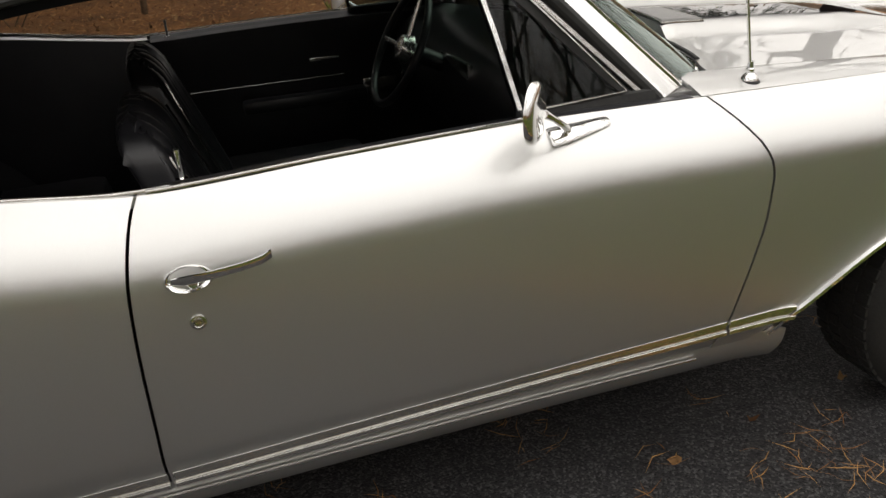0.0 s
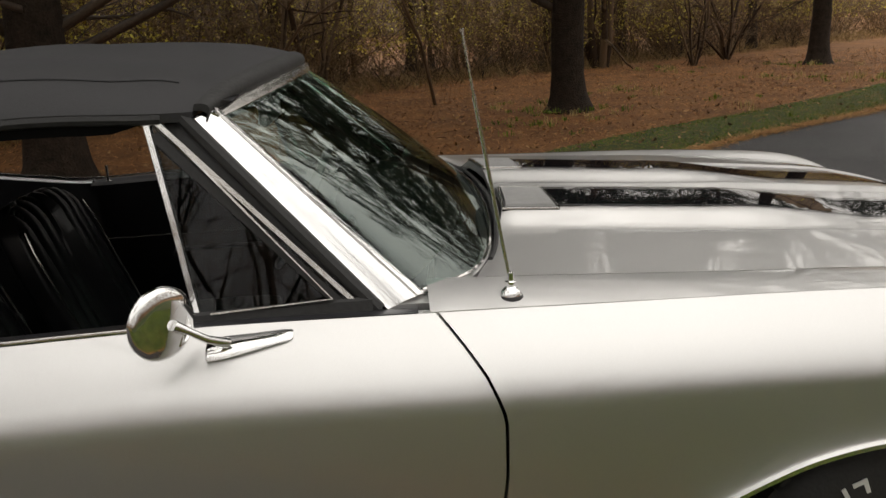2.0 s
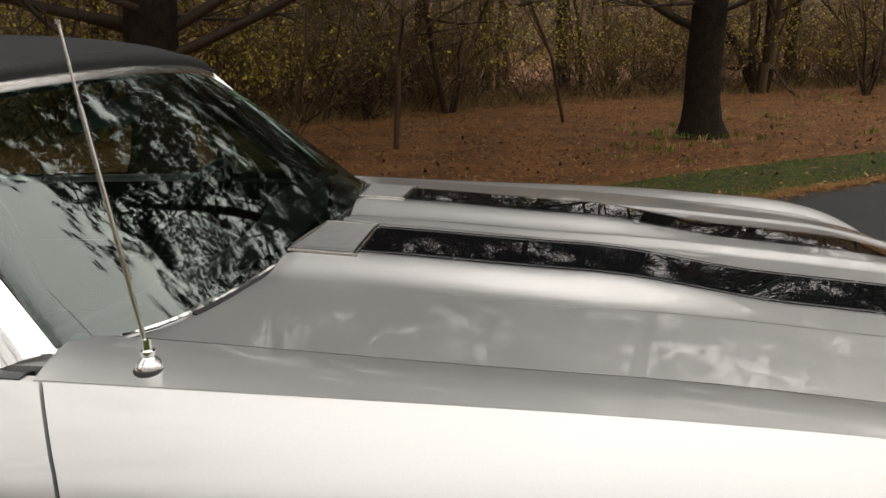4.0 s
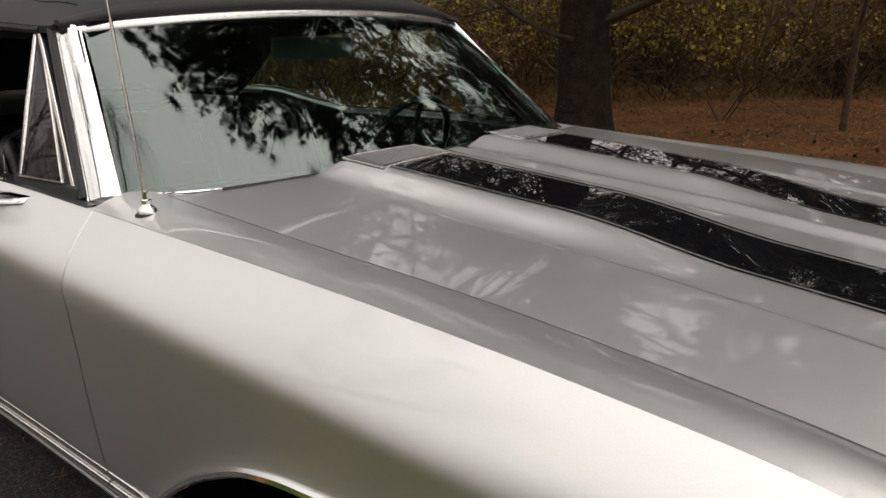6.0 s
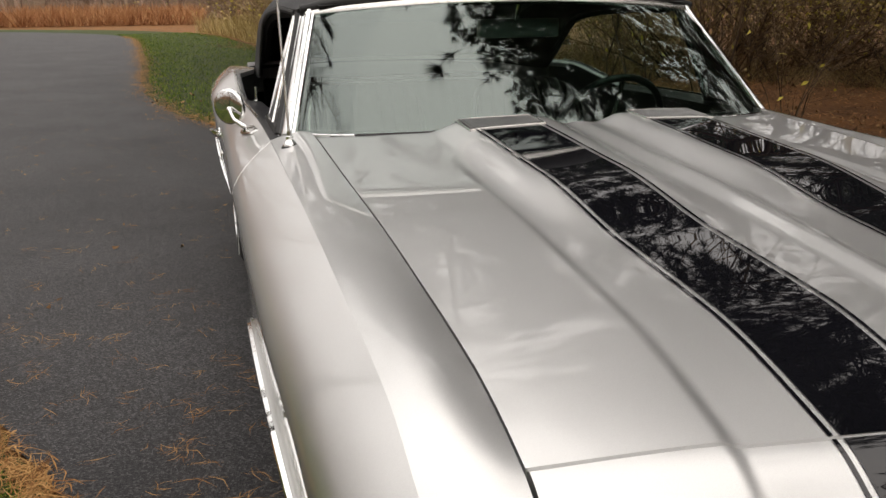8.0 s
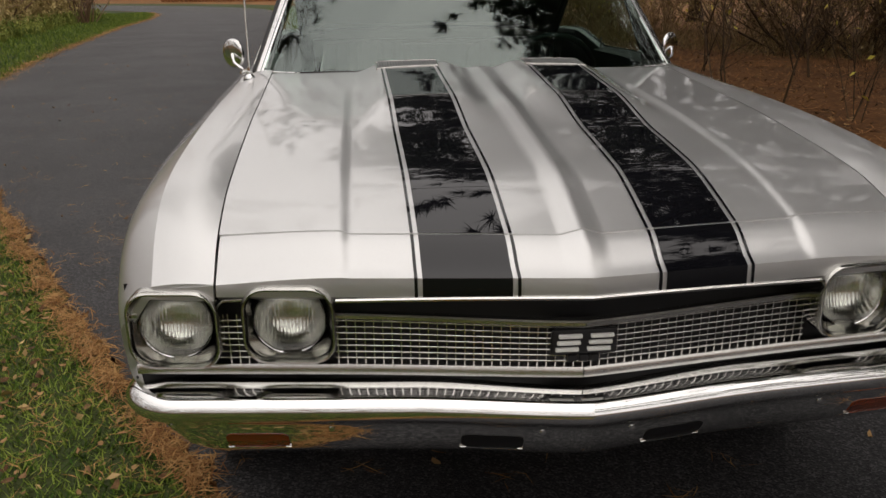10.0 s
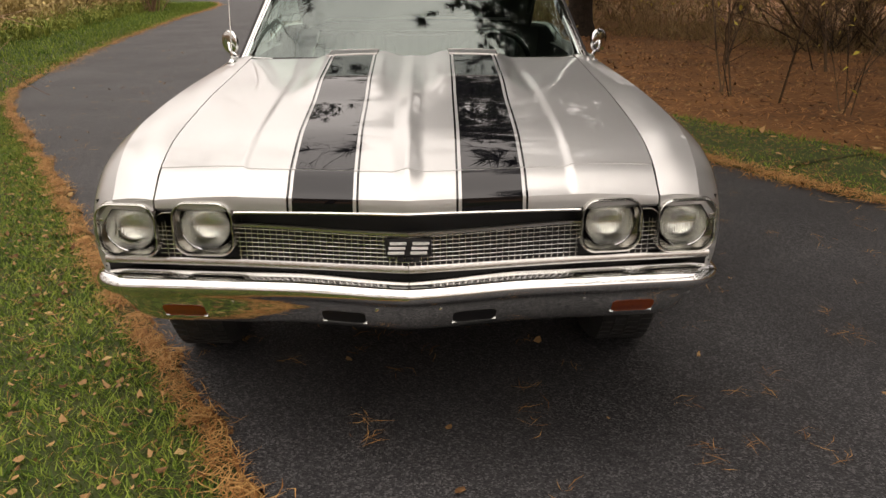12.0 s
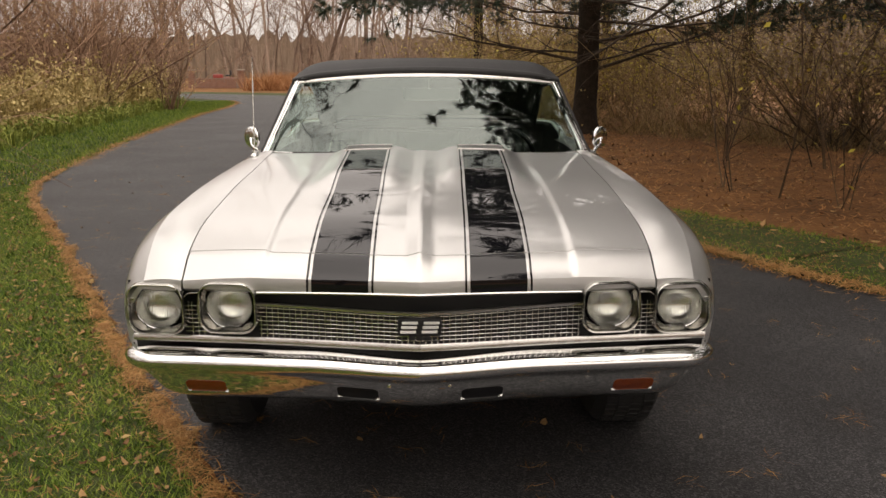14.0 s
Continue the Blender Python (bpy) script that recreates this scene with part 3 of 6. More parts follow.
def stripe_edge(y, inner):
    return 0.128 + 0.015 * y if inner else 0.322 + 0.013 * y


def stripe_set(parent, point, v0, v1, n):
    for s in (-1, 1):
        for a0, d0, a1, d1 in ((True, 0.0, True, 0.006), (True, 0.015, False, -0.015), (False, -0.006, False, 0.0)):
            def at(u, v):
                y = point(0.23, v).y
                x = s * lerp(stripe_edge(y, a0) + d0, stripe_edge(y, a1) + d1, u)
                return point(x, v, 0.0016)
            cols = steps(0, 1, 8) if d0 == 0.015 else [0, 1]
            part("stripe" if d0 == 0.015 else "pinstripe", sheet(at, cols, steps(v0, v1, n)), STRIPE, parent, "gloss black painted stripe")


stripe_set(hood, hood_point, 0.0, 0.925, 60)
stripe_set(header, header_point, 0.0, 1.0, 24)

for s in (-1, 1):
    # air vent at the dome's rear end
    def vent_top(u, v):
        x = lerp(0.146, 0.356, u)
        y = lerp(1.492, hood_rear(x) - 0.004, v)
        return Vector((s * x, y, hood_z(s * x, y) + 0.003 - 0.002 * (abs(u - 0.5) * 2) ** 4))
    vent = part("hood_vent", sheet(vent_top, steps(0, 1, 12), steps(0, 1, 6), (0, 0, -0.022)), GRILLEBLACK, hood, "ribbed bright vent at the rear of the dome")
    for i in range(22):
        x = lerp(0.156, 0.346, i / 21)
        bm = bmesh.new()
        ribbon(bm, [(s * x, y, hood_z(s * x, y) + 0.0036) for y in steps(1.500, hood_rear(x) - 0.010, 3)], 0.0062, 0.003)
        part("vent_bar", bm, VENTGREY, vent, soft=False)
    bm = bmesh.new()
    rim = [(0.148, 1.494), (0.354, 1.494), (0.354, hood_rear(0.354) - 0.006), (0.148, hood_rear(0.148) - 0.006), (0.148, 1.494)]
    for (xa, ya), (xb, yb) in zip(rim, rim[1:]):
        ribbon(bm, [(s * lerp(xa, xb, t), lerp(ya, yb, t), hood_z(lerp(xa, xb, t), lerp(ya, yb, t)) + 0.0025) for t in steps(0, 1, 4)], 0.005, 0.005)
    part("vent_rim", bm, ALLOY, vent)

# cowl with wiper arms
def cowl_at(u, v):
    x = lerp(-0.60, 0.60, u)
    y = lerp(hood_rear(x) + 0.004, screen_base(x) + 0.004, v)
    return Vector((x, y, 0.948 - 0.010 * math.sin(math.pi * v)))
cowl = part("cowl", sheet(cowl_at, steps(0, 1, 40), steps(0, 1, 8), (0, 0, -0.03)), RUBBER, car, "black cowl below the windshield")
for s in (-1, 1):
    def corner_at(u, v):
        x = lerp(0.52, 0.80, u)
        y = lerp(hood_rear(x) + 0.003 if x < 0.69 else 1.695, screen_base(min(x, 0.766)) + 0.012 + 0.08 * smooth(0.766, 0.80, x), v)
        return Vector((s * x, y, lerp(0.966, 0.9475, smooth(0.55, 0.80, x)) + 0.003 * v))
    part("cowl_corner", sheet(corner_at, steps(0, 1, 20), steps(0, 1, 6), (0, 0, -0.02)), PAINT, cowl, "silver cowl end beside the windshield")
for x0, x1 in ((-0.10, -0.62), (0.36, -0.12)):
    bm = bmesh.new()
    tube(bm, [(lerp(x0, x1, t), screen_base(lerp(x0, x1, t)) - 0.014, 0.974 - 0.012 * (lerp(x0, x1, t) / 0.76) ** 2) for t in steps(0, 1, 12)], 0.0055, 6)
    part("wiper", bm, RUBBER, cowl)

# ---- windshield, pillars, header rail ----
def screen(u, v, out=0.0):
    x = lerp(0.766, 0.646, v) * u
    y = lerp(screen_base(0.766 * u), 2.062 + 0.093 * u * u, v) - 0.008 * math.sin(math.pi * v)
    z = lerp(0.968 - 0.010 * u * u, 1.312 - 0.035 * u * u, v) + 0.006 * math.sin(math.pi * v)
    return Vector((x, y - 0.55 * out, z + 0.83 * out))


def solid_screen(th=0.005):
    bm = bmesh.new()
    us, vs = steps(-1, 1, 80), steps(0, 1, 40)
    a = [[bm.verts.new(screen(u, v)) for v in vs] for u in us]
    b = [[bm.verts.new(screen(u, v, -th)) for v in vs] for u in us]
    n, k = len(us) - 1, len(vs) - 1
    for i in range(n):
        for j in range(k):
            bm.faces.new((a[i][j], a[i + 1][j], a[i + 1][j + 1], a[i][j + 1]))
            bm.faces.new((b[i][j], b[i][j + 1], b[i + 1][j + 1], b[i + 1][j])).material_index = 1
    for i in range(n):
        bm.faces.new((a[i][0], b[i][0], b[i + 1][0], a[i + 1][0]))
        bm.faces.new((a[i][k], a[i + 1][k], b[i + 1][k], b[i][k]))
    for j in range(k):
        bm.faces.new((a[0][j], a[0][j + 1], b[0][j + 1], b[0][j]))
        bm.faces.new((a[n][j], b[n][j], b[n][j + 1], a[n][j + 1]))
    bmesh.ops.recalc_face_normals(bm, faces=bm.faces)
    return bm


ws = part("windshield", solid_screen(), WSGLASS, car, "raked green-tinted curved windshield", angle=60)
ws.data.materials.append(GLASSBACK)
bm = bmesh.new()
ribbon(bm, [screen(u, 0.005, 0.002) for u in steps(-1.0, 1.0, 48)], 0.007, 0.006, up=(0, -0.55, 0.83))
part("base_moulding", bm, CHROME, ws)
for s in (-1, 1):
    glass_low, glass_top = Vector((s * 0.766, 1.826, 0.958)), Vector((s * 0.650, 2.160, 1.284))
    rear_low, rear_top = Vector((s * 0.806, 1.894, 0.949)), Vector((s * 0.690, 2.205, 1.280))

    def pillar(u, v):
        p = lerp(lerp(glass_low, glass_top, v), lerp(rear_low, rear_top, v), u)
        lift = 0.010 * math.sin(math.pi * min(1.0, u * 1.15)) + (0.004 if 0.12 < u < 0.30 else 0.0)
        return p + Vector((s * 0.6 * lift, -0.4 * lift, 0.7 * lift))
    part("pillar", sheet(pillar, [0, 0.06, 0.12, 0.121, 0.2, 0.299, 0.30, 0.45, 0.6, 0.75, 0.9, 1], steps(-0.01, 1.0, 12), (-s * 0.012, 0.010, -0.012)), CHROME, ws, "bright metal windshield pillar", angle=60)
    bm = bmesh.new()
    tube(bm, [lerp(rear_low, rear_top, v) + Vector((-s * 0.002, 0.014, -0.001)) for v in steps(-0.01, 1.0, 10)], 0.013, 8)
    part("pillar_seal", bm, RUBBER, ws)

# ---- vent windows ----
for s in (-1, 1):
    a, b = Vector((s * 0.806, 1.936, 0.952)), Vector((s * 0.812, 2.205, 0.948))
    c, top_front = Vector((s * 0.697, 2.279, 1.272)), Vector((s * 0.697, 2.262, 1.274))
    vw = new("vent_window")
    vw.parent = car
    vw["label"] = "triangular vent window in a worn chrome frame"
    bm = bmesh.new()
    ribbon(bm, [b + Vector((0, 0, -0.02)), lerp(b, c, 0.5), c], 0.013, 0.014, up=(s, 0, 0.3))
    part("upright", bm, CHROME, vw, "chrome upright of the vent window")
    bm = bmesh.new()
    ribbon(bm, [a, lerp(a, top_front, 0.33), lerp(a, top_front, 0.66), top_front, c], 0.012, 0.012, up=(s, 0, 0.3))
    part("vent_frame", bm, ALLOY, vw, "worn bright channel along the pillar")
    bm = bmesh.new()
    ribbon(bm, [lerp(a, top_front, t) + Vector((0, 0.016, -0.012)) for t in (0.0, 0.5, 0.97)], 0.022, 0.010, up=(s, 0, 0.3))
    part("vent_seal", bm, RUBBER, vw)
    bm = bmesh.new()
    ribbon(bm, [a + Vector((0, -0.02, 0.0)), lerp(a, b, 0.5), b + Vector((0, 0.01, 0.0))], 0.036, 0.020, up=(s, 0, 0.3))
    part("vent_sill", bm, RUBBER, vw)
    bm = bmesh.new()
    pts = [a, b, c, top_front]
    f0 = [bm.verts.new(p) for p in pts]
    f1 = [bm.verts.new(p - Vector((s * 0.004, 0, 0))) for p in pts]
    bm.faces.new(f0)
    bm.faces.new(f1[::-1]).material_index = 1
    for i in range(4):
        j = (i + 1) % 4
        bm.faces.new((f0[i], f1[i], f1[j], f0[j]))
    bmesh.ops.recalc_face_normals(bm, faces=bm.faces)
    g = part("vent_pane", bm, DARKGLASS, vw, soft=False)
    g.data.materials.append(GLASSBACK)
    bm = bmesh.new()
    low = lerp(a, b, 0.10) + Vector((s * 0.006, 0.02, 0.022))
    ribbon(bm, [lerp(a, b, 0.93) + Vector((s * 0.006, 0, 0.016)), low, lerp(low, top_front, 0.5), lerp(low, top_front, 0.95)], 0.005, 0.006, up=(s, 0, 0.3))
    part("pane_trim", bm, ALLOY, vw)

    low, top = Vector((s * 0.806, 1.900, 0.948)), Vector((s * 0.690, 2.212, 1.276))
    gasket = sheet(lambda u, v: lerp(lerp(low, top, v), lerp(a, top_front, v), u) + Vector((-s * 0.007, 0.004, -0.004)), steps(0, 1, 3), steps(-0.02, 1, 8), (-s * 0.015, 0, 0))
    part("gasket", gasket, RUBBER, vw, "black rubber between pillar and vent frame")

# ---- soft top ----
TOP_Z = spline([2.055, 2.11, 2.25, 2.6, 3.0, 3.4, 3.8, 4.2, 4.35], [1.336, 1.362, 1.388, 1.408, 1.400, 1.375, 1.29, 1.08, 0.985])
TOP_S = spline([2.055, 2.26, 2.5, 2.75, 3.0, 3.2, 3.35, 3.5, 3.62, 4.35], [1.336, 1.330, 1.324, 1.315, 1.298, 1.262, 1.170, 1.06, 1.0, 0.985])
TOP_W = spline([2.055, 2.4, 2.8, 3.2, 3.6, 4.0, 4.35], [0.694, 0.722, 0.732, 0.738, 0.745, 0.74, 0.70])


def roof_at(u, v):
    y = lerp(2.098, 4.35, v)
    a = abs(u)
    w, zt, zs = TOP_W(y), TOP_Z(y), TOP_S(y)
    ang = a * math.pi / 2
    x = w * math.sin(ang) ** 0.62 * (1 if u >= 0 else -1)
    drop = (1 - math.cos(ang) ** 0.62)
    shoulder = min(zt - zs, 0.13)
    z = zt - 0.026 * (x / w) ** 2 - shoulder * smooth(0.42, 1.0, a) ** 1.1
    if zt - zs > 0.13 and a > 0.80:
        z -= (zt - zs - 0.13) * smooth(0.80, 1.0, a)
    if a > 0.72:
        x = math.copysign(w * (0.975 + 0.025 * smooth(0.72, 1.0, a)), u) if a > 0.9 else x
    front = smooth(2.50, 2.055, y)
    yy = y + 0.105 * (x / w) ** 2 * front
    z -= 0.020 * (x / w) ** 2 * front
    bow = 0.006 * math.exp(-((y - 2.66) / 0.045) ** 2) + 0.005 * math.exp(-((y - 3.25) / 0.05) ** 2)
    return Vector((x, yy, z + (0.003 * math.sin(9 * y) + bow) * (1 - a)))


roof = part("soft_top", sheet(roof_at, steps(-1, 1, 44), [0, 0.01, 0.025, 0.05] + steps(0.08, 1, 60), (0, 0.004, -0.016)), ROOFCLOTH, car, "black vinyl folding top, raised")
for s in (-1, 1):
    bm = bmesh.new()
    tube(bm, [roof_at(s, v) + Vector((s * -0.006, 0, -0.010)) for v in steps(0.03, 0.66, 24)], 0.010, 8)
    part("side_rail", bm, RUBBER, roof, "black weatherstrip along the roof side")
    bm = sheet(lambda u, v: roof_at(s, v) + Vector((-s * (0.010 + 0.012 * u), 0, -0.008 - 0.030 * u * smooth(0.64, 0.5, v) * smooth(0.02, 0.10, v))), steps(0, 1, 3), steps(0.04, 0.60, 24), (-s * 0.02, 0, 0))
    part("side_rail", bm, DARK, roof, "dark folding side rail under the cloth")
    bm = bmesh.new()
    tube(bm, [roof_at(s * lerp(0.60, 0.66, smooth(0.03, 0.10, v)), v) + Vector((0, 0, 0.001)) for v in steps(0.03, 0.66, 40)], 0.0015, 5)
    part("roof_seam", bm, ROOFCLOTH, roof, "stitched seam along the top")


def header(u, k, lift):
    """A point between the top of the glass (k = 0) and the front edge of the cloth (k = 1)."""
    a = screen(u, 1.0, 0.002)
    w = TOP_W(2.098)
    b = roof_at(math.copysign(math.asin(min(0.97, abs(a.x) / w) ** (1 / 0.62)) * 2 / math.pi, a.x), 0.0)
    b.x = a.x
    return lerp(a, b, k) + Vector((0, -0.62, 0.78)) * lift


arc = steps(0, 1, 6)
bm = sheet(lambda u, v: header(u, lerp(-0.06, 0.36, v), 0.001 + 0.004 * math.sin(math.pi * v)), steps(-1.05, 1.05, 40), arc, (0, 0.004, -0.012))
part("header_moulding", bm, ALLOY, ws, "bright header moulding along the top of the glass", angle=60)
bm = sheet(lambda u, v: header(u, lerp(0.35, 1.10, v), 0.0) + Vector((0, -0.92, 0.40)) * 0.014 * math.sin(math.pi * v) ** 0.7, steps(-1.07, 1.07, 40), steps(0, 1, 8), (0, 0.004, -0.012))
part("front_binding", bm, RUBBER, roof, "black rolled binding at the front edge", angle=60)
bm = sheet(lambda u, v: Vector((lerp(-0.64, 0.64, u), lerp(2.14, 3.9, v), TOP_Z(lerp(2.14, 3.9, v)) - 0.05 - 0.02 * abs(u * 2 - 1) ** 2)), steps(0, 1, 8), steps(0, 1, 12))
part("headliner", bm, VINYL, roof)

# rear deck behind the top
bm = sheet(lambda u, v: Vector((lerp(-0.76, 0.76, u), lerp(4.30, 5.06, v), lerp(0.985, 0.90, v) + 0.012 * (1 - (2 * u - 1) ** 2))), steps(0, 1, 12), steps(0, 1, 8), (0, 0, -0.02))
part("boot_lid", bm, PAINT, car)
bm = sheet(lambda u, v: Vector((lerp(-1, 1, u) * (side_x(5.06, lerp(0.90, 0.34, v)) - 0.004), 5.06 + 0.02 * math.sin(math.pi * v), lerp(0.90, 0.34, v))), steps(0, 1, 12), steps(0, 1, 8))
part("tail_panel", bm, PAINT, car)
bm = bmesh.new()
ribbon(bm, [(x, 5.12 - 0.10 * abs(x) ** 4, 0.48) for x in steps(-0.84, 0.84, 20)], 0.08, 0.12)
part("rear_bumper", bm, CHROME, car)

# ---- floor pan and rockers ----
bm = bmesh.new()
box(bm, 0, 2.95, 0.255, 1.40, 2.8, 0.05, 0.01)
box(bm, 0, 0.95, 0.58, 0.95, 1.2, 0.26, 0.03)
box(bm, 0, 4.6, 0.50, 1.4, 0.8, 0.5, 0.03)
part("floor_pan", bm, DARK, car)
bm = bmesh.new()
box(bm, 0, 1.70, 0.62, 1.50, 0.05, 0.66, 0.01)
part("bulkhead", bm, DARK, car)
bm = bmesh.new()
box(bm, 0, 3.98, 0.62, 1.40, 0.05, 0.60, 0.01)
part("bulkhead", bm, DARK, car)
for s in (-1, 1):
    bm = sheet(lambda u, v: Vector((s * (side_x(y := lerp(1.56, 3.34, u), 0.34) - 0.004 - 0.05 * v ** 2), y, lerp(0.348, 0.245, v))), steps(0, 1, 20), steps(0, 1, 6), (-s * 0.06, 0, -0.02))
    rocker = part("rocker", bm, PAINT, car)
    bm = bmesh.new()
    ribbon(bm, [(s * (side_x(y, 0.34) - 0.003), y, 0.314) for y in steps(1.80, 3.26, 16)], 0.005, 0.006, up=(s, 0, 0))
    part("rocker_moulding", bm, ALLOY, rocker, "thin bright line on the rocker")
    for y0, y1 in ((1.575, 1.745), (1.752, 2.985), (2.995, 3.32)):
        zz = lambda y: 0.413 - 0.032 * (y - 1.6)
        bm = bmesh.new()
        for dz in (0.013, -0.013):
            ribbon(bm, [(s * (side_x(y, zz(y)) + 0.004), y, zz(y) + dz) for y in steps(y0, y1, 12)], 0.013, 0.010, up=(s, 0, 0))
        ribbon(bm, [(s * (side_x(y, zz(y)) + 0.001), y, zz(y)) for y in steps(y0, y1, 12)], 0.036, 0.006, up=(s, 0, 0))
        part("sill_moulding", bm, ALLOY, rocker, "ribbed bright sill moulding")

# ---- front end ----
grille = new("grille")
grille.parent = car
def face_y(x):
    return nose(x) + 0.045
bm = sheet(lambda u, v: Vector((x := lerp(-0.872, 0.872, u), face_y(x) + 0.045 - 0.04 * smooth(0.80, 0.872, abs(x)), lerp(0.735, 0.50, v))), steps(0, 1, 24), [0, 1])
part("grille_backing", bm, GRILLEBLACK, grille, "black grille backing")
def g_top(x):
    return 0.660 + 0.016 * smooth(0.0, 0.5, abs(x))
def g_bot(x):
    return 0.566 + 0.006 * smooth(0.0, 0.5, abs(x))
for i in range(-50, 51):
    x = i * 0.0174
    if 0.475 < abs(x) < 0.615 or 0.695 < abs(x):
        continue
    bm = bmesh.new()
    box(bm, x, face_y(x), (g_top(x) + g_bot(x)) / 2, 0.0024, 0.006, g_top(x) - g_bot(x))
    part("upright_bar", bm, ALLOY, grille, soft=False)
for k in range(1, 8):
    t = k / 8
    bm = bmesh.new()
    for x0, x1 in ((-0.475, 0.0), (0.0, 0.475), (-0.70, -0.615), (0.615, 0.70)):
        ribbon(bm, [(x, face_y(x) - 0.001, lerp(g_bot(x), g_top(x), t)) for x in steps(x0, x1, 10)], 0.0045, 0.0026)
    part("grille_bar", bm, ALLOY, grille, soft=False)
for f, w, nm in ((g_top, 0.010, "grille_top_rail"), (g_bot, 0.020, "grille_bottom_rail")):
    bm = bmesh.new()
    lim = 0.475 if f is g_top else 0.86
    for x0, x1 in ((-lim, 0.0), (0.0, lim)):
        ribbon(bm, [(x, face_y(x) - 0.006, f(x) - (0.006 if f is g_bot else -0.002)) for x in steps(x0, x1, 16)], 0.022, w)
    part(nm, bm, ALLOY, grille, "bright grille rail")
# emblem as plain bars
for k in (-1, 1):
    bm = bmesh.new()
    cx = k * 0.031
    y = face_y(0.03) - 0.016
    for dz, w, dx in ((0.0135, 0.046, 0.003), (0.0, 0.046, 0.0), (-0.0135, 0.046, -0.003)):
        box(bm, cx + dx, y, 0.622 + dz, w, 0.010, 0.0075, 0.003)
    part("emblem", bm, WHITE, grille, "white emblem bars with black edge")
bm = bmesh.new()
box(bm, 0, face_y(0.03) - 0.009, 0.622, 0.128, 0.008, 0.052, 0.006)
for k in (-1, 0, 1):
    box(bm, k * 0.022, face_y(0.03) - 0.010, 0.588, 0.018, 0.010, 0.014, 0.003)
part("emblem_plate", bm, GRILLEBLACK, grille)


def rounded_frame(bm, cx, cz, w, h, r, ring):
    """Loops of a rounded rectangle; ring: list of (inset, y) front to back."""
    loops = []
    for inset, y in ring:
        rr = max(0.004, r - inset)
        pts = []
        for q, (sx, sz) in enumerate(((1, 1), (-1, 1), (-1, -1), (1, -1))):
            ox, oz = sx * (w / 2 - inset - rr), sz * (h / 2 - inset - rr)
            for k in range(7):
                a = math.pi / 2 * q + math.pi / 2 * k / 6
                pts.append(bm.verts.new((cx + ox + rr * math.cos(a), y(cx + ox + rr * math.cos(a)), cz + oz + rr * math.sin(a))))
        loops.append(pts)
    for a, b in zip(loops, loops[1:]):
        for i in range(len(a)):
            j = (i + 1) % len(a)
            bm.faces.new((a[i], a[j], b[j], b[i]))
    return loops[-1]


for s in (-1, 1):
    for x, z, w, h in ((0.772, 0.664, 0.176, 0.158), (0.557, 0.674, 0.176, 0.156)):
        cx = s * x
        slope = lambda xx, d: face_y(xx) + d
        lamp = new("headlight")
        lamp.parent = car
        lamp["label"] = "round sealed-beam headlight in a square chrome bezel"
        bm = bmesh.new()
        last = rounded_frame(bm, cx, z, w, h, 0.048, [(0.0, lambda q: slope(q, 0.02)), (0.0, lambda q: slope(q, -0.050)), (0.0015, lambda q: slope(q, -0.058)), (0.004, lambda q: slope(q, -0.062)), (0.007, lambda q: slope(q, -0.061)), (0.0085, lambda q: slope(q, -0.055)), (0.0095, lambda q: slope(q, -0.040)), (0.010, lambda q: slope(q, 0.0))])
        part("bezel", bm, BEZEL, lamp, "square bright bezel with rounded corners", angle=50)
        bm = bmesh.new()
        ring = rounded_frame(bm, cx, z, w - 0.019, h - 0.019, 0.040, [(0.0, lambda q: slope(q, -0.046)), (0.001, lambda q: slope(q, -0.042))])
        hole = [bm.verts.new((cx + 0.0700 * math.cos(a), slope(cx, -0.012), z + 0.0690 * math.sin(a))) for a in (math.atan2(v.co.z - z, v.co.x - cx) for v in ring)]
        for i in range(len(ring)):
            j = (i + 1) % len(ring)
            bm.faces.new((ring[i], ring[j], hole[j], hole[i]))
        part("lamp_well", bm, BEZEL, lamp)
        yc = face_y(cx) - 0.022
        tilt = Matrix.Translation((cx, yc + 0.006, z)) @ Matrix.Rotation(radians(90), 4, "X") @ Matrix.Scale(1.11, 4)
        bm = bmesh.new()
        lathe(bm, [(0.0635, 0.002), (0.0632, -0.016), (0.058, -0.018)], tilt, 40)
        part("lamp_gap", bm, GRILLEBLACK, lamp)
        bm = bmesh.new()
        lathe(bm, [(0.0615, -0.014), (0.0615, 0.008), (0.0608, 0.011), (0.0595, 0.010), (0.0590, 0.006), (0.0590, -0.004)], tilt, 48)
        part("retaining_ring", bm, CHROME, lamp)
        bm = bmesh.new()
        lathe(bm, [(0.0592, 0.006), (0.0592, 0.008), (0.052, 0.0165), (0.04, 0.0225), (0.02, 0.0265), (0.0, 0.0277)], tilt, 48)
        bmesh.ops.recalc_face_normals(bm, faces=bm.faces)
        part("lens", bm, LAMPGLASS, lamp, "convex fluted glass lens")
        bm = bmesh.new()
        lathe(bm, [(0.0588, 0.005), (0.0560, -0.008), (0.048, -0.023), (0.033, -0.033), (0.018, -0.038), (0.0, -0.040)], tilt, 48)
        part("reflector", bm, REFLECTOR, lamp)
    # filler between the lamps and the corner piece
    bm = bmesh.new()
    box(bm, s * 0.664, face_y(0.664) + 0.012, 0.700, 0.05, 0.012, 0.006, 0.002)
    part("lamp_bridge", bm, ALLOY, grille)
    bm = bmesh.new()
    box(bm, s * 0.850, face_y(0.85) - 0.03, 0.690, 0.022, 0.03, 0.010, 0.003)
    part("lamp_bridge", bm, ALLOY, grille)

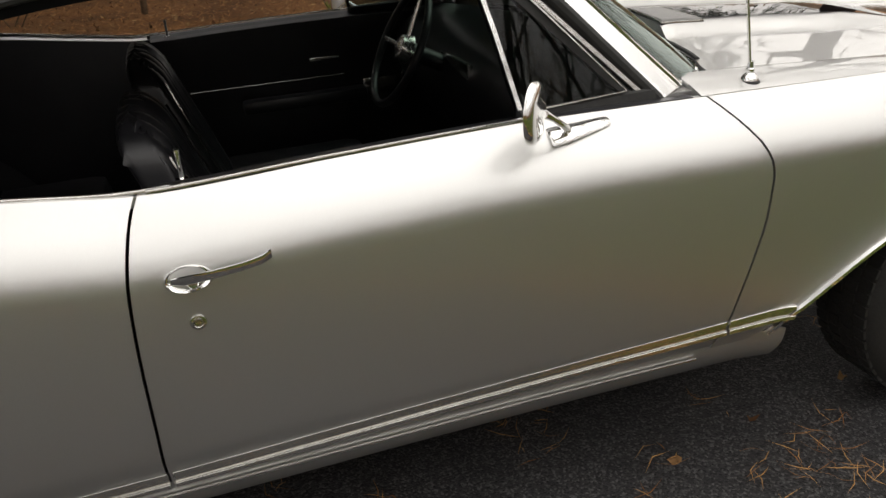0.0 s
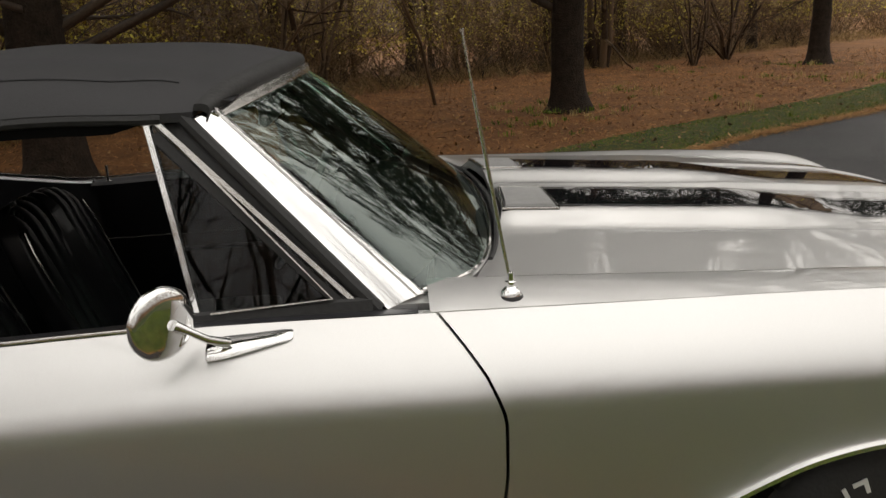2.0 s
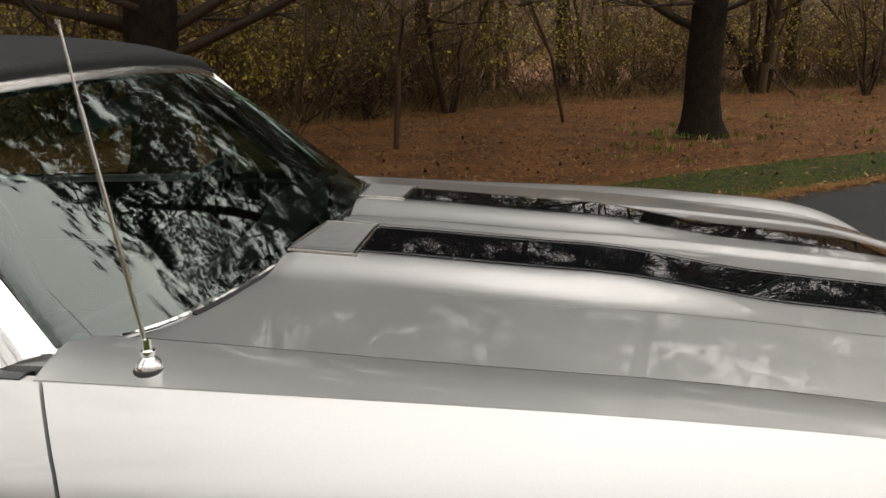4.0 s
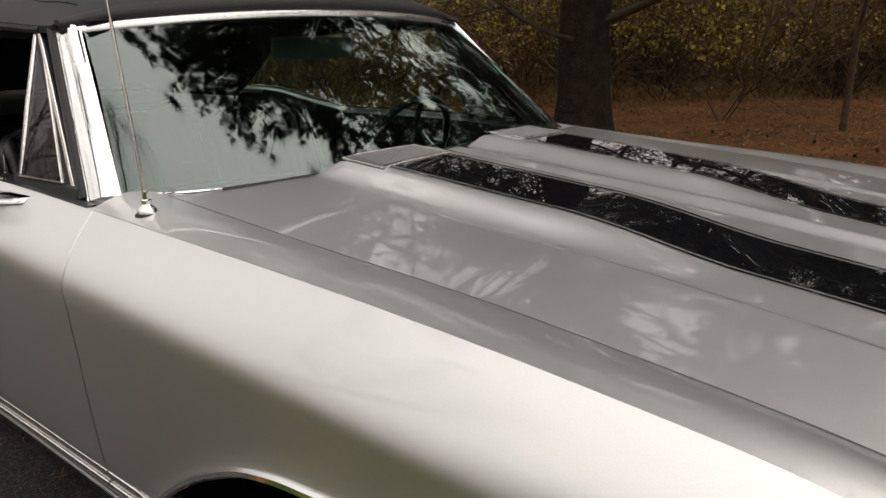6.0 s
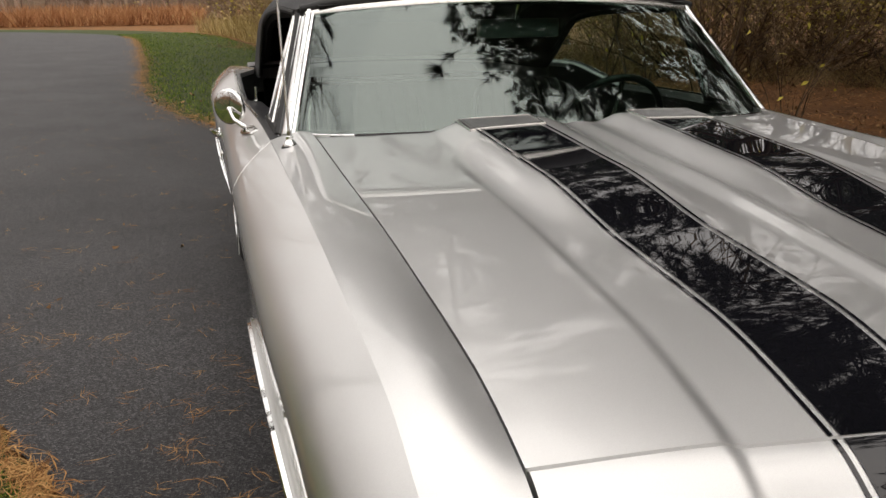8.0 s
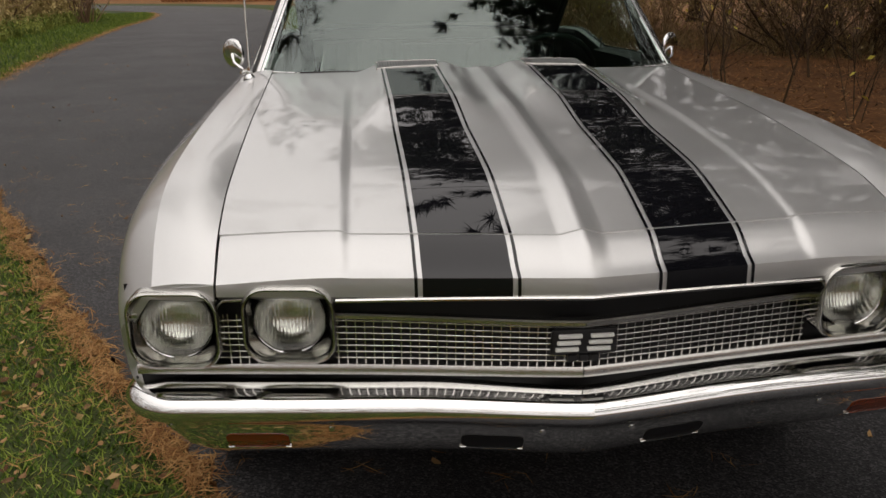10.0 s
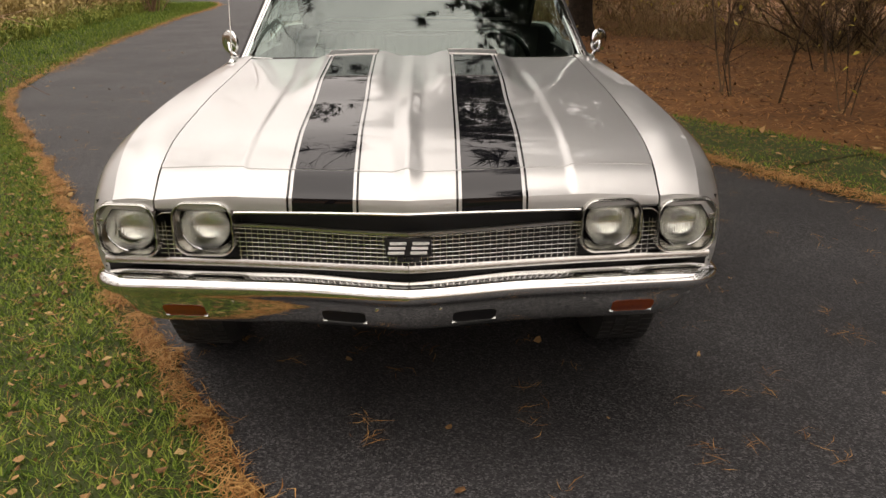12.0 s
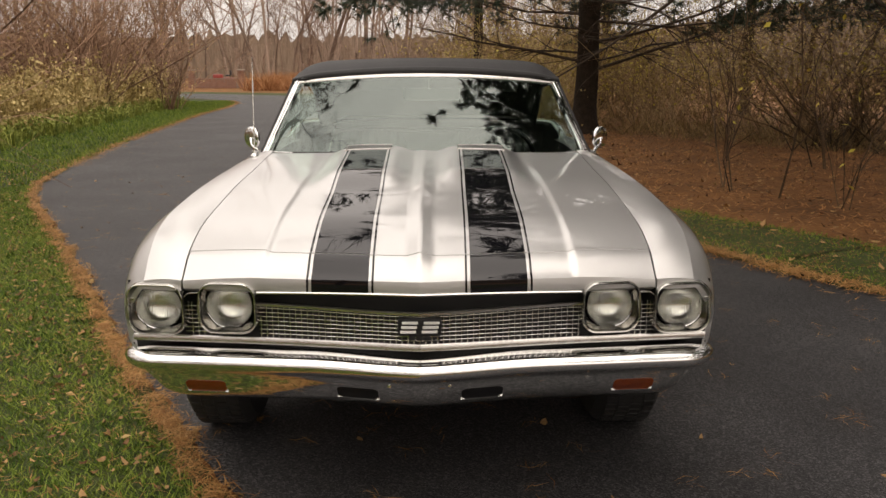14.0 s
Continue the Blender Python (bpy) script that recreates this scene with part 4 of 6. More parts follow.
# front bumper: a section swept along the plan line, wrapping round the corners
def bumper_y(x):
    a = abs(x)
    return 0.022 + 0.100 * a


BEND_X, BEND_R = 0.775, 0.128


def bumper_plan(q):
    """Place and outward way along the plan line; q runs from the middle outwards."""
    s, a = (1 if q >= 0 else -1), abs(q)
    if a <= BEND_X:
        slope = 0.100 * min(1.0, a / 0.004)
        n = Vector((slope, -1, 0)).normalized()
        return Vector((s * a, bumper_y(a), 0)), Vector((s * n.x, n.y, 0))
    base = math.atan(0.100)
    turn = min(math.pi / 2, base + (a - BEND_X) / BEND_R)
    cx, cy = BEND_X - BEND_R * math.sin(base), bumper_y(BEND_X) + BEND_R * math.cos(base)
    rest = max(0.0, (a - BEND_X) - BEND_R * (math.pi / 2 - base))
    return Vector((s * (cx + BEND_R * math.sin(turn)), cy - BEND_R * math.cos(turn) + rest, 0)), Vector((s * math.sin(turn), -math.cos(turn), 0))


BUMP = [(0.120, 0.546), (0.075, 0.547), (0.040, 0.546), (0.022, 0.543), (0.010, 0.537), (0.003, 0.529), (0.0, 0.519), (0.002, 0.509), (0.008, 0.500), (0.018, 0.492), (0.026, 0.482), (0.033, 0.466), (0.045, 0.440), (0.064, 0.410), (0.084, 0.391), (0.12, 0.384)]


def bumper_at(q, t):
    """A place on the bumper's skin; t counts along the section."""
    k = min(int(t), len(BUMP) - 2)
    d, z = (lerp(BUMP[k][i], BUMP[k + 1][i], t - k) for i in (0, 1))
    a = abs(q)
    p, n = bumper_plan(q)
    end = smooth(0.70, 0.92, a)
    if z < 0.492:
        d *= 1 + 0.55 * end
        z += 0.030 * end * (0.492 - z) / 0.10
    z -= 0.012 * smooth(0.35, 0.0, a) + 0.006 * smooth(0.86, 1.0, a) * (z > 0.52)
    return p - n * d + Vector((0, 0, z))


BUMP_Q = sorted({round(k * v, 4) for k in (-1, 1) for v in [0.004, 0.008] + steps(0, 0.76, 30) + steps(0.775, 0.97, 14) + [1.02, 1.07]})
bm = sheet(bumper_at, BUMP_Q, list(range(len(BUMP))))
bmesh.ops.recalc_face_normals(bm, faces=bm.faces)
bumper = part("front_bumper", bm, CHROME, car, "chrome bumper with a pointed middle", angle=60)


def inset(name, q0, q1, t0, t1, mat, parent, label, out=0.0015):
    """A flush piece in the bumper's lower face."""
    def at(u, v):
        q, t = lerp(q0, q1, u), lerp(t0, t1, v)
        corner = 0.10 * (abs(2 * v - 1) ** 6) * (q1 - q0)
        q = lerp(q0 + corner, q1 - corner, u)
        return bumper_at(q, t) + bumper_plan(q)[1] * out
    return part(name, sheet(at, steps(0, 1, 12), steps(0, 1, 8), (0, 0.01, 0)), mat, parent, label)


for s in (-1, 1):
    sig = inset("turn_signal", s * 0.575, s * 0.695, 11.3, 12.75, AMBER, bumper, "flush amber turn signal lens")
    inset("signal_rim", s * 0.574, s * 0.698, 12.75, 12.84, CHROME, sig, "", 0.004)
    slot = inset("bumper_slot", s * 0.125, s * 0.245, 11.35, 12.75, GRILLEBLACK, bumper, "dark opening in the bumper")
    inset("slot_rim", s * 0.124, s * 0.247, 12.75, 12.84, CHROME, slot, "", 0.004)
    for x in (0.80, 0.49, 0.09):
        bm = bmesh.new()
        lathe(bm, [(0.0, 0.003), (0.005, 0.0025), (0.006, 0.0)], Matrix.Translation(bumper_at(s * x, 10.6)) @ Matrix.Rotation(radians(90), 4, "X"), 12)
        part("bumper_bolt", bm, CHROME, bumper)
# valance under the bumper, the shade there put into its near-black colour
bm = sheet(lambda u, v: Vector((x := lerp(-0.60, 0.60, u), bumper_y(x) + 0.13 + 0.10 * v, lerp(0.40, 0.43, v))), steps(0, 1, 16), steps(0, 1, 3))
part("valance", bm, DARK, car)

# ---- wheels ----
def wheel(s, y, x_out, name="wheel"):
    w = new(name)
    w.parent = car
    w["label"] = "wide black tyre with raised white sidewall marks on a bright wheel"
    m = Matrix.Translation((s * x_out, y, GROUND + WHEEL_R)) @ Matrix.Rotation(radians(90 * s), 4, "Y")
    R = WHEEL_R
    bm = bmesh.new()
    lathe(bm, [(0.205, -0.006), (0.215, 0.002), (0.235, 0.004), (0.27, -0.001), (0.295, -0.008), (0.315, -0.020), (R - 0.006, -0.034), (R, -0.046), (R, -0.12), (R, -0.20), (R - 0.006, -0.215), (0.30, -0.24), (0.205, -0.24)], m, 64)
    part("tyre", bm, TYRE, w)
    bm = bmesh.new()
    for row in range(4):
        for k in range(60):
            a = 2 * math.pi * (k + 0.5 * (row % 2)) / 60
            q = m @ Matrix.Rotation(a, 4, "Z") @ Matrix.Translation((R, 0, -0.055 - row * 0.045))
            box(bm, 0, 0, 0, 0.008, 0.024, 0.036, 0, q)
    part("tread", bm, TYRE, w, soft=False)
    bm = bmesh.new()
    lathe(bm, [(0.205, -0.004), (0.200, 0.003), (0.192, 0.004), (0.186, -0.004), (0.182, -0.03), (0.178, -0.055)], m, 48)
    part("trim_ring", bm, CHROME, w, "bright trim ring")
    bm = bmesh.new()
    lathe(bm, [(0.178, -0.052), (0.165, -0.040), (0.14, -0.034), (0.11, -0.045), (0.085, -0.030), (0.062, -0.024), (0.05, -0.010), (0.035, -0.002), (0.0, 0.002)], m, 48)
    part("rim", bm, ALLOY, w)
    for k in range(5):
        bm = bmesh.new()
        q = m @ Matrix.Rotation(2 * math.pi * k / 5, 4, "Z") @ Matrix.Translation((0.148, 0, -0.0345))
        box(bm, 0, 0, 0, 0.036, 0.060, 0.006, 0.002, q)
        part("rim_slot", bm, DARK, w)
    for start in (20, 205):
        bm = bmesh.new()
        for k in range(10):
            a = radians(start + k * 8.6)
            q = m @ Matrix.Rotation(a, 4, "Z") @ Matrix.Translation((0.268, 0, 0.0005))
            box(bm, 0, 0, 0, 0.030, 0.008, 0.003, 0, q)
            q = m @ Matrix.Rotation(a + 0.05, 4, "Z") @ Matrix.Translation((0.268 + 0.010 * (-1) ** k, 0, 0.0005))
            box(bm, 0, 0, 0, 0.008, 0.020, 0.003, 0, q)
        part("sidewall_marking", bm, WHITE, w, "white raised marks on the sidewall", soft=False)


for s in (-1, 1):
    wheel(s, AXLE_F, 0.885)
    wheel(s, AXLE_R, 0.905)

# ---- door mirrors ----
for s in (-1, 1):
    mir = new("door_mirror")
    mir.parent = car
    mir["label"] = "round chrome door mirror on a slim stalk"
    c = Vector((s * 0.930, 2.232, 0.992))
    aim = Matrix.Translation(c) @ Matrix.Rotation(radians(-90 + 2), 4, "X") @ Matrix.Rotation(radians(-s * 39), 4, "Y")
    bm = bmesh.new()
    lathe(bm, [(0.0, -0.010), (0.012, -0.0095), (0.034, -0.008), (0.050, -0.0055), (0.056, -0.002), (0.0585, 0.003), (0.0585, 0.009), (0.054, 0.009)], aim, 40)
    part("mirror_shell", bm, CHROME, mir)
    bm = bmesh.new()
    lathe(bm, [(0.0, 0.007), (0.0545, 0.007), (0.0545, 0.004)], aim, 40)
    part("mirror_glass", bm, MIRROR, mir)
    bm = bmesh.new()
    tube(bm, [c + Vector((0, -0.016, -0.004)), c + Vector((-s * 0.004, -0.035, -0.016)), c + Vector((-s * 0.012, -0.058, -0.034)), Vector((s * (side_x(2.15, 0.93) + 0.014), 2.150, 0.938))], [0.009, 0.006, 0.0065, 0.009], 10)
    part("mirror_stalk", bm, CHROME, mir)
    bm = bmesh.new()
    rings = []
    for y, z, h, o in ((2.186, 0.926, 0.022, 0.010), (2.182, 0.926, 0.026, 0.016), (2.15, 0.928, 0.024, 0.018), (2.11, 0.931, 0.019, 0.015), (2.07, 0.934, 0.015, 0.011), (2.052, 0.935, 0.012, 0.008), (2.048, 0.935, 0.009, 0.004)):
        rings.append([bm.verts.new((s * (side_x(y, z + k * h) + e), y, z + k * h)) for k, e in ((0.5, -0.004), (0.48, 0.4 * o), (0.12, o), (-0.10, o), (-0.46, 0.55 * o), (-0.5, -0.004))])
    for a, b in zip(rings, rings[1:]):
        for k in range(5):
            bm.faces.new((a[k], a[k + 1], b[k + 1], b[k]))
    bm.faces.new(rings[0])
    bm.faces.new(rings[-1][::-1])
    bmesh.ops.recalc_face_normals(bm, faces=bm.faces)
    part("mirror_foot", bm, CHROME, mir, "wedge-shaped chrome foot")

# ---- aerial on the right fender ----
bm = bmesh.new()
a0 = Vector((-0.795, 1.676, 0.940))
lathe(bm, [(0.0195, 0.010), (0.0190, 0.015), (0.0155, 0.021), (0.0105, 0.025), (0.0085, 0.028), (0.0100, 0.031), (0.0100, 0.036), (0.0065, 0.038), (0.0060, 0.052), (0.0, 0.054)], Matrix.Translation(a0), 20)
aerial = part("aerial_base", bm, CHROME, car, "chrome aerial base")
bm = bmesh.new()
lathe(bm, [(0.0, 0.012), (0.0195, 0.012), (0.0225, 0.009), (0.0245, 0.003), (0.026, -0.006)], Matrix.Translation(a0), 24)
part("aerial_pad", bm, RUBBER, aerial, "black rubber pad")
bm = bmesh.new()
tip = Vector((-0.80, 1.742, 1.40))
tube(bm, [a0 + Vector((0, 0, 0.03)), lerp(a0, tip, 0.5) + Vector((0, 0, 0.01)), lerp(a0, tip, 0.78)], 0.0034, 8)
tube(bm, [lerp(a0, tip, 0.77), tip], 0.0022, 8)
lathe(bm, [(0, 0.004), (0.004, 0.002), (0.004, -0.003), (0, -0.004)], Matrix.Translation(tip), 10)
part("aerial_mast", bm, ALLOY, aerial, "slim telescopic mast")

# ---- cabin ----
def seat(x):
    st = new("front_seat")
    st.parent = car
    st["label"] = "black vinyl bucket seat with pleated backrest"
    bm = bmesh.new()
    box(bm, x, 2.52, 0.46, 0.52, 0.52, 0.17, 0.055)
    part("seat_cushion", bm, VINYL, st)
    def backrest(u, v):
        a = 2 * math.pi * u
        cu, su = math.cos(a), math.sin(a)
        tip = math.sqrt(max(0.0, 1 - (max(0.0, v - 0.86) / 0.14) ** 2))
        xx = 0.25 * math.copysign(abs(cu) ** 0.5, cu) * (1 - 0.10 * smooth(0.6, 1.0, v)) * (0.55 + 0.45 * tip)
        d = 0.052 * math.copysign(abs(su) ** 0.35, su) * tip
        groove = 0.016 * (1 - abs(math.sin(xx / 0.255 * math.pi * 4.5))) ** 2 * (abs(xx) < 0.225)
        pleat = groove * (su < 0.3)
        return Vector((x + xx, 2.76 + 0.19 * v + d + pleat, lerp(0.48, 0.985, v) - 0.02 * (abs(xx) / 0.255) ** 3 * v - groove * smooth(0.8, 0.97, v)))
    part("backrest", sheet(backrest, steps(0, 1, 200), [k / 20 * 0.86 for k in range(21)] + [0.89, 0.92, 0.945, 0.965, 0.98, 0.99, 1.0]), VINYL, st, "pleated black vinyl backrest")
    for k in (-1, 1):
        bm = bmesh.new()
        tube(bm, [(x + 0.245 * k * (1 - 0.12 * smooth(0.7, 1, v)), 2.718 + 0.19 * v, lerp(0.48, 0.985, v)) for v in steps(0, 0.86, 8)], 0.003, 6)
        part("piping", bm, ALLOY, st)


for x in (-0.36, 0.36):
    seat(x)
bench = new("rear_seat")
bench.parent = car
bm = bmesh.new()
box(bm, 0, 3.38, 0.46, 1.22, 0.50, 0.18, 0.05)
part("seat_cushion", bm, VINYL, bench)
def bench_back(u, v):
    p = 0.008 * abs(math.sin(u * math.pi * 18))
    return Vector((lerp(-0.61, 0.61, u), 3.62 + 0.16 * v - p, lerp(0.5, 0.90, v)))
part("backrest", sheet(bench_back, steps(0, 1, 90), steps(0, 1, 10), (0, 0.12, 0)), VINYL, bench)

dash = new("dashboard")
dash.parent = car
def dash_at(u, v):
    x = lerp(-0.74, 0.74, u)
    a = v * math.pi * 0.75
    return Vector((x, 1.70 + 0.17 * (x / 0.74) ** 2 * (1 - v) + 0.30 * math.sin(min(a, math.pi / 2)), 0.955 - 0.26 * (1 - math.cos(a)) * 0.75))
part("dash_pad", sheet(dash_at, steps(0, 1, 24), steps(0, 1, 14)), VINYL, dash, "padded black dashboard")
bm = bmesh.new()
box(bm, 0.38, 1.985, 0.80, 0.50, 0.02, 0.10, 0.006)
part("gauge_panel", bm, ALLOY, dash)
steer = new("steering_wheel")
steer.parent = car
m = Matrix.Translation((0.37, 2.14, 0.885)) @ Matrix.Rotation(radians(-62), 4, "X")
bm = bmesh.new()
tube(bm, [m @ Vector((0.195 * math.cos(a), 0.195 * math.sin(a), 0)) for a in steps(0, 2 * math.pi, 40)], 0.013, 10, False)
part("wheel_rim", bm, VINYL, steer, "black steering wheel rim")
bm = bmesh.new()
for a in (radians(0), radians(180), radians(270)):
    tube(bm, [m @ Vector((0, 0, -0.02)), m @ Vector((0.19 * math.cos(a), 0.19 * math.sin(a), 0))], 0.009, 8)
lathe(bm, [(0, 0.01), (0.04, 0.005), (0.05, -0.03), (0.0, -0.03)], m, 24)
part("spokes", bm, ALLOY, steer)
bm = bmesh.new()
tube(bm, [m @ Vector((0, 0, -0.03)), (0.37, 1.86, 0.74)], 0.03, 12)
part("column", bm, VINYL, steer)
rv = new("rear_view_mirror")
rv.parent = car
bm = bmesh.new()
box(bm, 0.03, 2.165, 1.222, 0.29, 0.022, 0.062, 0.010)
# pale green-grey puts the sky's reflection on the case into its colour
part("mirror_case", bm, simple("sky_pale_mirror_back", (0.42, 0.46, 0.44), 0.3, 0.3), rv)
bm = bmesh.new()
box(bm, 0.02, 2.178, 1.222, 0.245, 0.004, 0.046, 0.002)
part("mirror_face", bm, MIRROR, rv)
bm = bmesh.new()
tube(bm, [(0.02, 2.165, 1.24), (0.02, 2.13, 1.30)], 0.008, 8)
part("mirror_arm", bm, CHROME, rv)
# ---- the place: drive, verges, needle bed ----
LEFT = [(7.2, -16), (4.2, -10), (2.3, -6), (0.75, -2.6), (-0.05, -0.9), (-0.68, 0.36), (-1.07, 1.0), (-1.56, 1.83), (-2.24, 3.03), (-3.45, 5.2), (-4.45, 7.0), (-5.16, 9.5), (-6.05, 14.8), (-6.95, 22), (-7.8, 30.4), (-9.6, 35), (-14, 38.6), (-22, 41.5), (-36, 44)]
RIGHT = [(15.5, -13), (11.4, -8.6), (8.57, -5.0), (6.7, -2.1), (4.75, 0.25), (3.7, 1.55), (2.83, 2.7), (2.49, 3.27), (2.15, 3.87), (1.3, 5.2), (0.25, 6.9), (-0.78, 8.65), (-1.45, 10.6), (-1.95, 13.7), (-2.5, 21.6), (-3.6, 33), (-6.0, 39), (-11.2, 43.3), (-20, 46.5), (-36, 49.5)]


def dense(path, n=12):
    out = []
    for i in range(len(path) - 1):
        p0, p1, p2, p3 = (np.array(path[max(0, min(len(path) - 1, i + k))], float) for k in (-1, 0, 1, 2))
        for j in range(n):
            t = j / n
            out.append(0.5 * (2 * p1 + (p2 - p0) * t + (2 * p0 - 5 * p1 + 4 * p2 - p3) * t * t + (3 * p1 - p0 - 3 * p2 + p3) * t ** 3))
    out.append(np.array(path[-1], float))
    return np.array(out)


L_EDGE, R_EDGE = dense(LEFT), dense(RIGHT)
rng = np.random.default_rng(7)


def normals(edge, flip):
    d = np.gradient(edge, axis=0)
    d /= np.linalg.norm(d, axis=1)[:, None]
    return np.stack([-d[:, 1], d[:, 0]], 1) * flip


L_OUT, R_OUT = normals(L_EDGE, 1), normals(R_EDGE, -1)
L_EDGE = L_EDGE + rng.normal(0, 0.018, L_EDGE.shape)
R_EDGE = R_EDGE + rng.normal(0, 0.018, R_EDGE.shape)


def strip(name, a, b, za, zb, mat, label, category, rows=2, hump=0.0):
    n = len(a)
    vs, fs = [], []
    for k in range(rows + 1):
        t = k / rows
        for i in range(n):
            p = a[i] * (1 - t) + b[i] * t
            vs.append((p[0], p[1], za + (zb - za) * t + hump * math.sin(math.pi * t)))
    for k in range(rows):
        for i in range(n - 1):
            fs.append((k * n + i, k * n + i + 1, (k + 1) * n + i + 1, (k + 1) * n + i))
    return raw(name, vs, fs, mat, label, category, "structure", True)


raw("ground", [(-600, -600, GROUND - 0.035), (600, -600, GROUND - 0.035), (600, 600, GROUND - 0.035), (-600, 600, GROUND - 0.035)], [(0, 1, 2, 3)], NEEDLEBED, "forest floor of brown pine needles and leaves", "ground", "structure")
strip("road", L_EDGE - L_OUT * 0.03, R_EDGE - R_OUT * 0.03, GROUND, GROUND, ASPHALT, "dark worn asphalt drive curving through woods", "road", 6, 0.015)
strip("lawn", L_EDGE - L_OUT * 0.02, np.stack([np.full(len(L_EDGE), -70.0), L_EDGE[:, 1]], 1), GROUND - 0.010, GROUND - 0.010, TURF, "mown green verge strewn with leaves", "lawn", 8)
R_WIDE = np.interp(R_EDGE[:, 1], [-13, 0, 5, 8, 12, 20, 34], [1.5, 1.4, 1.25, 2.0, 3.0, 3.5, 3.0])[:, None]
strip("lawn", R_EDGE - R_OUT * 0.02, R_EDGE + R_OUT * R_WIDE, GROUND - 0.012, GROUND + 0.0, TURF, "narrow green verge between drive and needle bed", "lawn", 4, 0.02)


def along(edge, out, n, lo, hi, ymin, ymax, power=1.0):
    """Random places beside an edge, lo to hi metres out from it."""
    ok = np.where((edge[:-1, 1] > ymin) & (edge[:-1, 1] < ymax))[0]
    seg = np.linalg.norm(edge[ok + 1] - edge[ok], axis=1)
    i = rng.choice(ok, n, p=seg / seg.sum())
    t = rng.random(n)[:, None]
    d = (lo + (hi - lo) * rng.random(n) ** power)[:, None]
    return edge[i] * (1 - t) + edge[i + 1] * t + out[i] * d, d[:, 0]


def blades(name, pos, z, height, width, lean, mat, label, category):
    """One thin triangle a blade."""
    n = len(pos)
    a = rng.random(n) * 2 * np.pi
    h = height[0] + (height[1] - height[0]) * rng.random(n)
    dx, dy = np.cos(a) * width / 2, np.sin(a) * width / 2
    b = rng.random(n) * 2 * np.pi
    l = lean * h * (0.3 + rng.random(n))
    v = np.empty((n, 3, 3))
    v[:, 0] = np.stack([pos[:, 0] - dx, pos[:, 1] - dy, z], 1)
    v[:, 1] = np.stack([pos[:, 0] + dx, pos[:, 1] + dy, z], 1)
    v[:, 2] = np.stack([pos[:, 0] + np.cos(b) * l, pos[:, 1] + np.sin(b) * l, z + h], 1)
    return raw(name, v.reshape(-1, 3), np.arange(3 * n).reshape(-1, 3), mat, label, category)


LAWN_Z = GROUND - 0.012


p, d = along(L_EDGE, L_OUT, 190000, 0.05, 3.4, -2.0, 7.5, 1.15)
blades("grass", p, np.full(len(p), LAWN_Z), (0.014, 0.042), 0.0058, 1.2, GRASS, "short green grass blades on the verge", "grass")
p, d = along(L_EDGE, L_OUT, 45000, 0.03, 4.0, 7.5, 34, 1.1)
blades("grass", p, np.full(len(p), LAWN_Z), (0.03, 0.08), 0.016, 0.6, GRASS, "short green grass further along the verge", "grass")
p, d = along(R_EDGE, R_OUT, 46000, 0.14, 1.35, -9, 7.5)
blades("grass", p, np.full(len(p), GROUND - 0.010), (0.018, 0.05), 0.009, 1.0, GRASS, "green grass between drive and needle bed", "grass")
p, d = along(R_EDGE, R_OUT, 26000, 0.10, 3.2, 7.5, 36)
blades("grass", p, np.full(len(p), GROUND - 0.010), (0.03, 0.07), 0.018, 0.6, GRASS, "green lawn beside the bend of the drive", "grass")


def litter(name, pos, z, length, width, mat, label, category, rise=0.015):
    """Fallen needles: thin slightly bent slivers lying at random."""
    n = len(pos)
    a = rng.random(n) * 2 * np.pi
    l = length[0] + (length[1] - length[0]) * rng.random(n)
    c, s = np.cos(a), np.sin(a)
    k = rng.normal(0, 0.12, n) * l
    v = np.empty((n, 4, 3))
    ends = [z + rng.random(n) * rise for _ in range(3)]
    for j, (t, w, b) in enumerate(((-0.5, 0, 0), (0.0, 1, 1), (0.5, 0, 0), (0.0, -1, 1))):
        v[:, j, 0] = pos[:, 0] + c * l * t - s * (width * 0.5 * w + k * b)
        v[:, j, 1] = pos[:, 1] + s * l * t + c * (width * 0.5 * w + k * b)
        v[:, j, 2] = ends[(0, 1, 2, 1)[j]] + (0.0006 if j == 1 else 0)
    return raw(name, v.reshape(-1, 3), np.arange(4 * n).reshape(-1, 4), mat, label, category)


def clumpy(edge, out, n, spread, ymin, ymax, shift=0.0):
    c, _ = along(edge, out, n // 14, 0, 0.001, ymin, ymax)
    i = rng.integers(0, len(c), n)
    return c[i] + rng.normal(0, spread, (n, 2)) * (0.4 + rng.random((len(c), 1))[i]) + shift


p = clumpy(L_EDGE + L_OUT * 0.02, L_OUT, 11000, 0.032, -4, 9)
litter("needle_litter", p, np.full(len(p), GROUND + 0.003), (0.05, 0.13), 0.0042, EDGENEEDLES, "drift of dry orange pine needles along the asphalt edge", "pine needles", 0.03)
p, d = along(L_EDGE, L_OUT, 3000, 0.0, 1.2, -2.5, 7, 1.6)
litter("needle_litter", p, np.full(len(p), LAWN_Z + 0.018), (0.04, 0.10), 0.003, EDGENEEDLES, "loose dry needles lying in the grass", "pine needles", 0.02)
p = clumpy(L_EDGE, L_OUT, 9000, 0.10, 9, 34)
litter("needle_litter", p, np.full(len(p), GROUND + 0.004), (0.06, 0.14), 0.006, EDGENEEDLES, "dry needles along the far asphalt edge", "pine needles", 0.03)
p, d = along(R_EDGE, R_OUT, 9000, 0.0, 1.6, -7, 8)
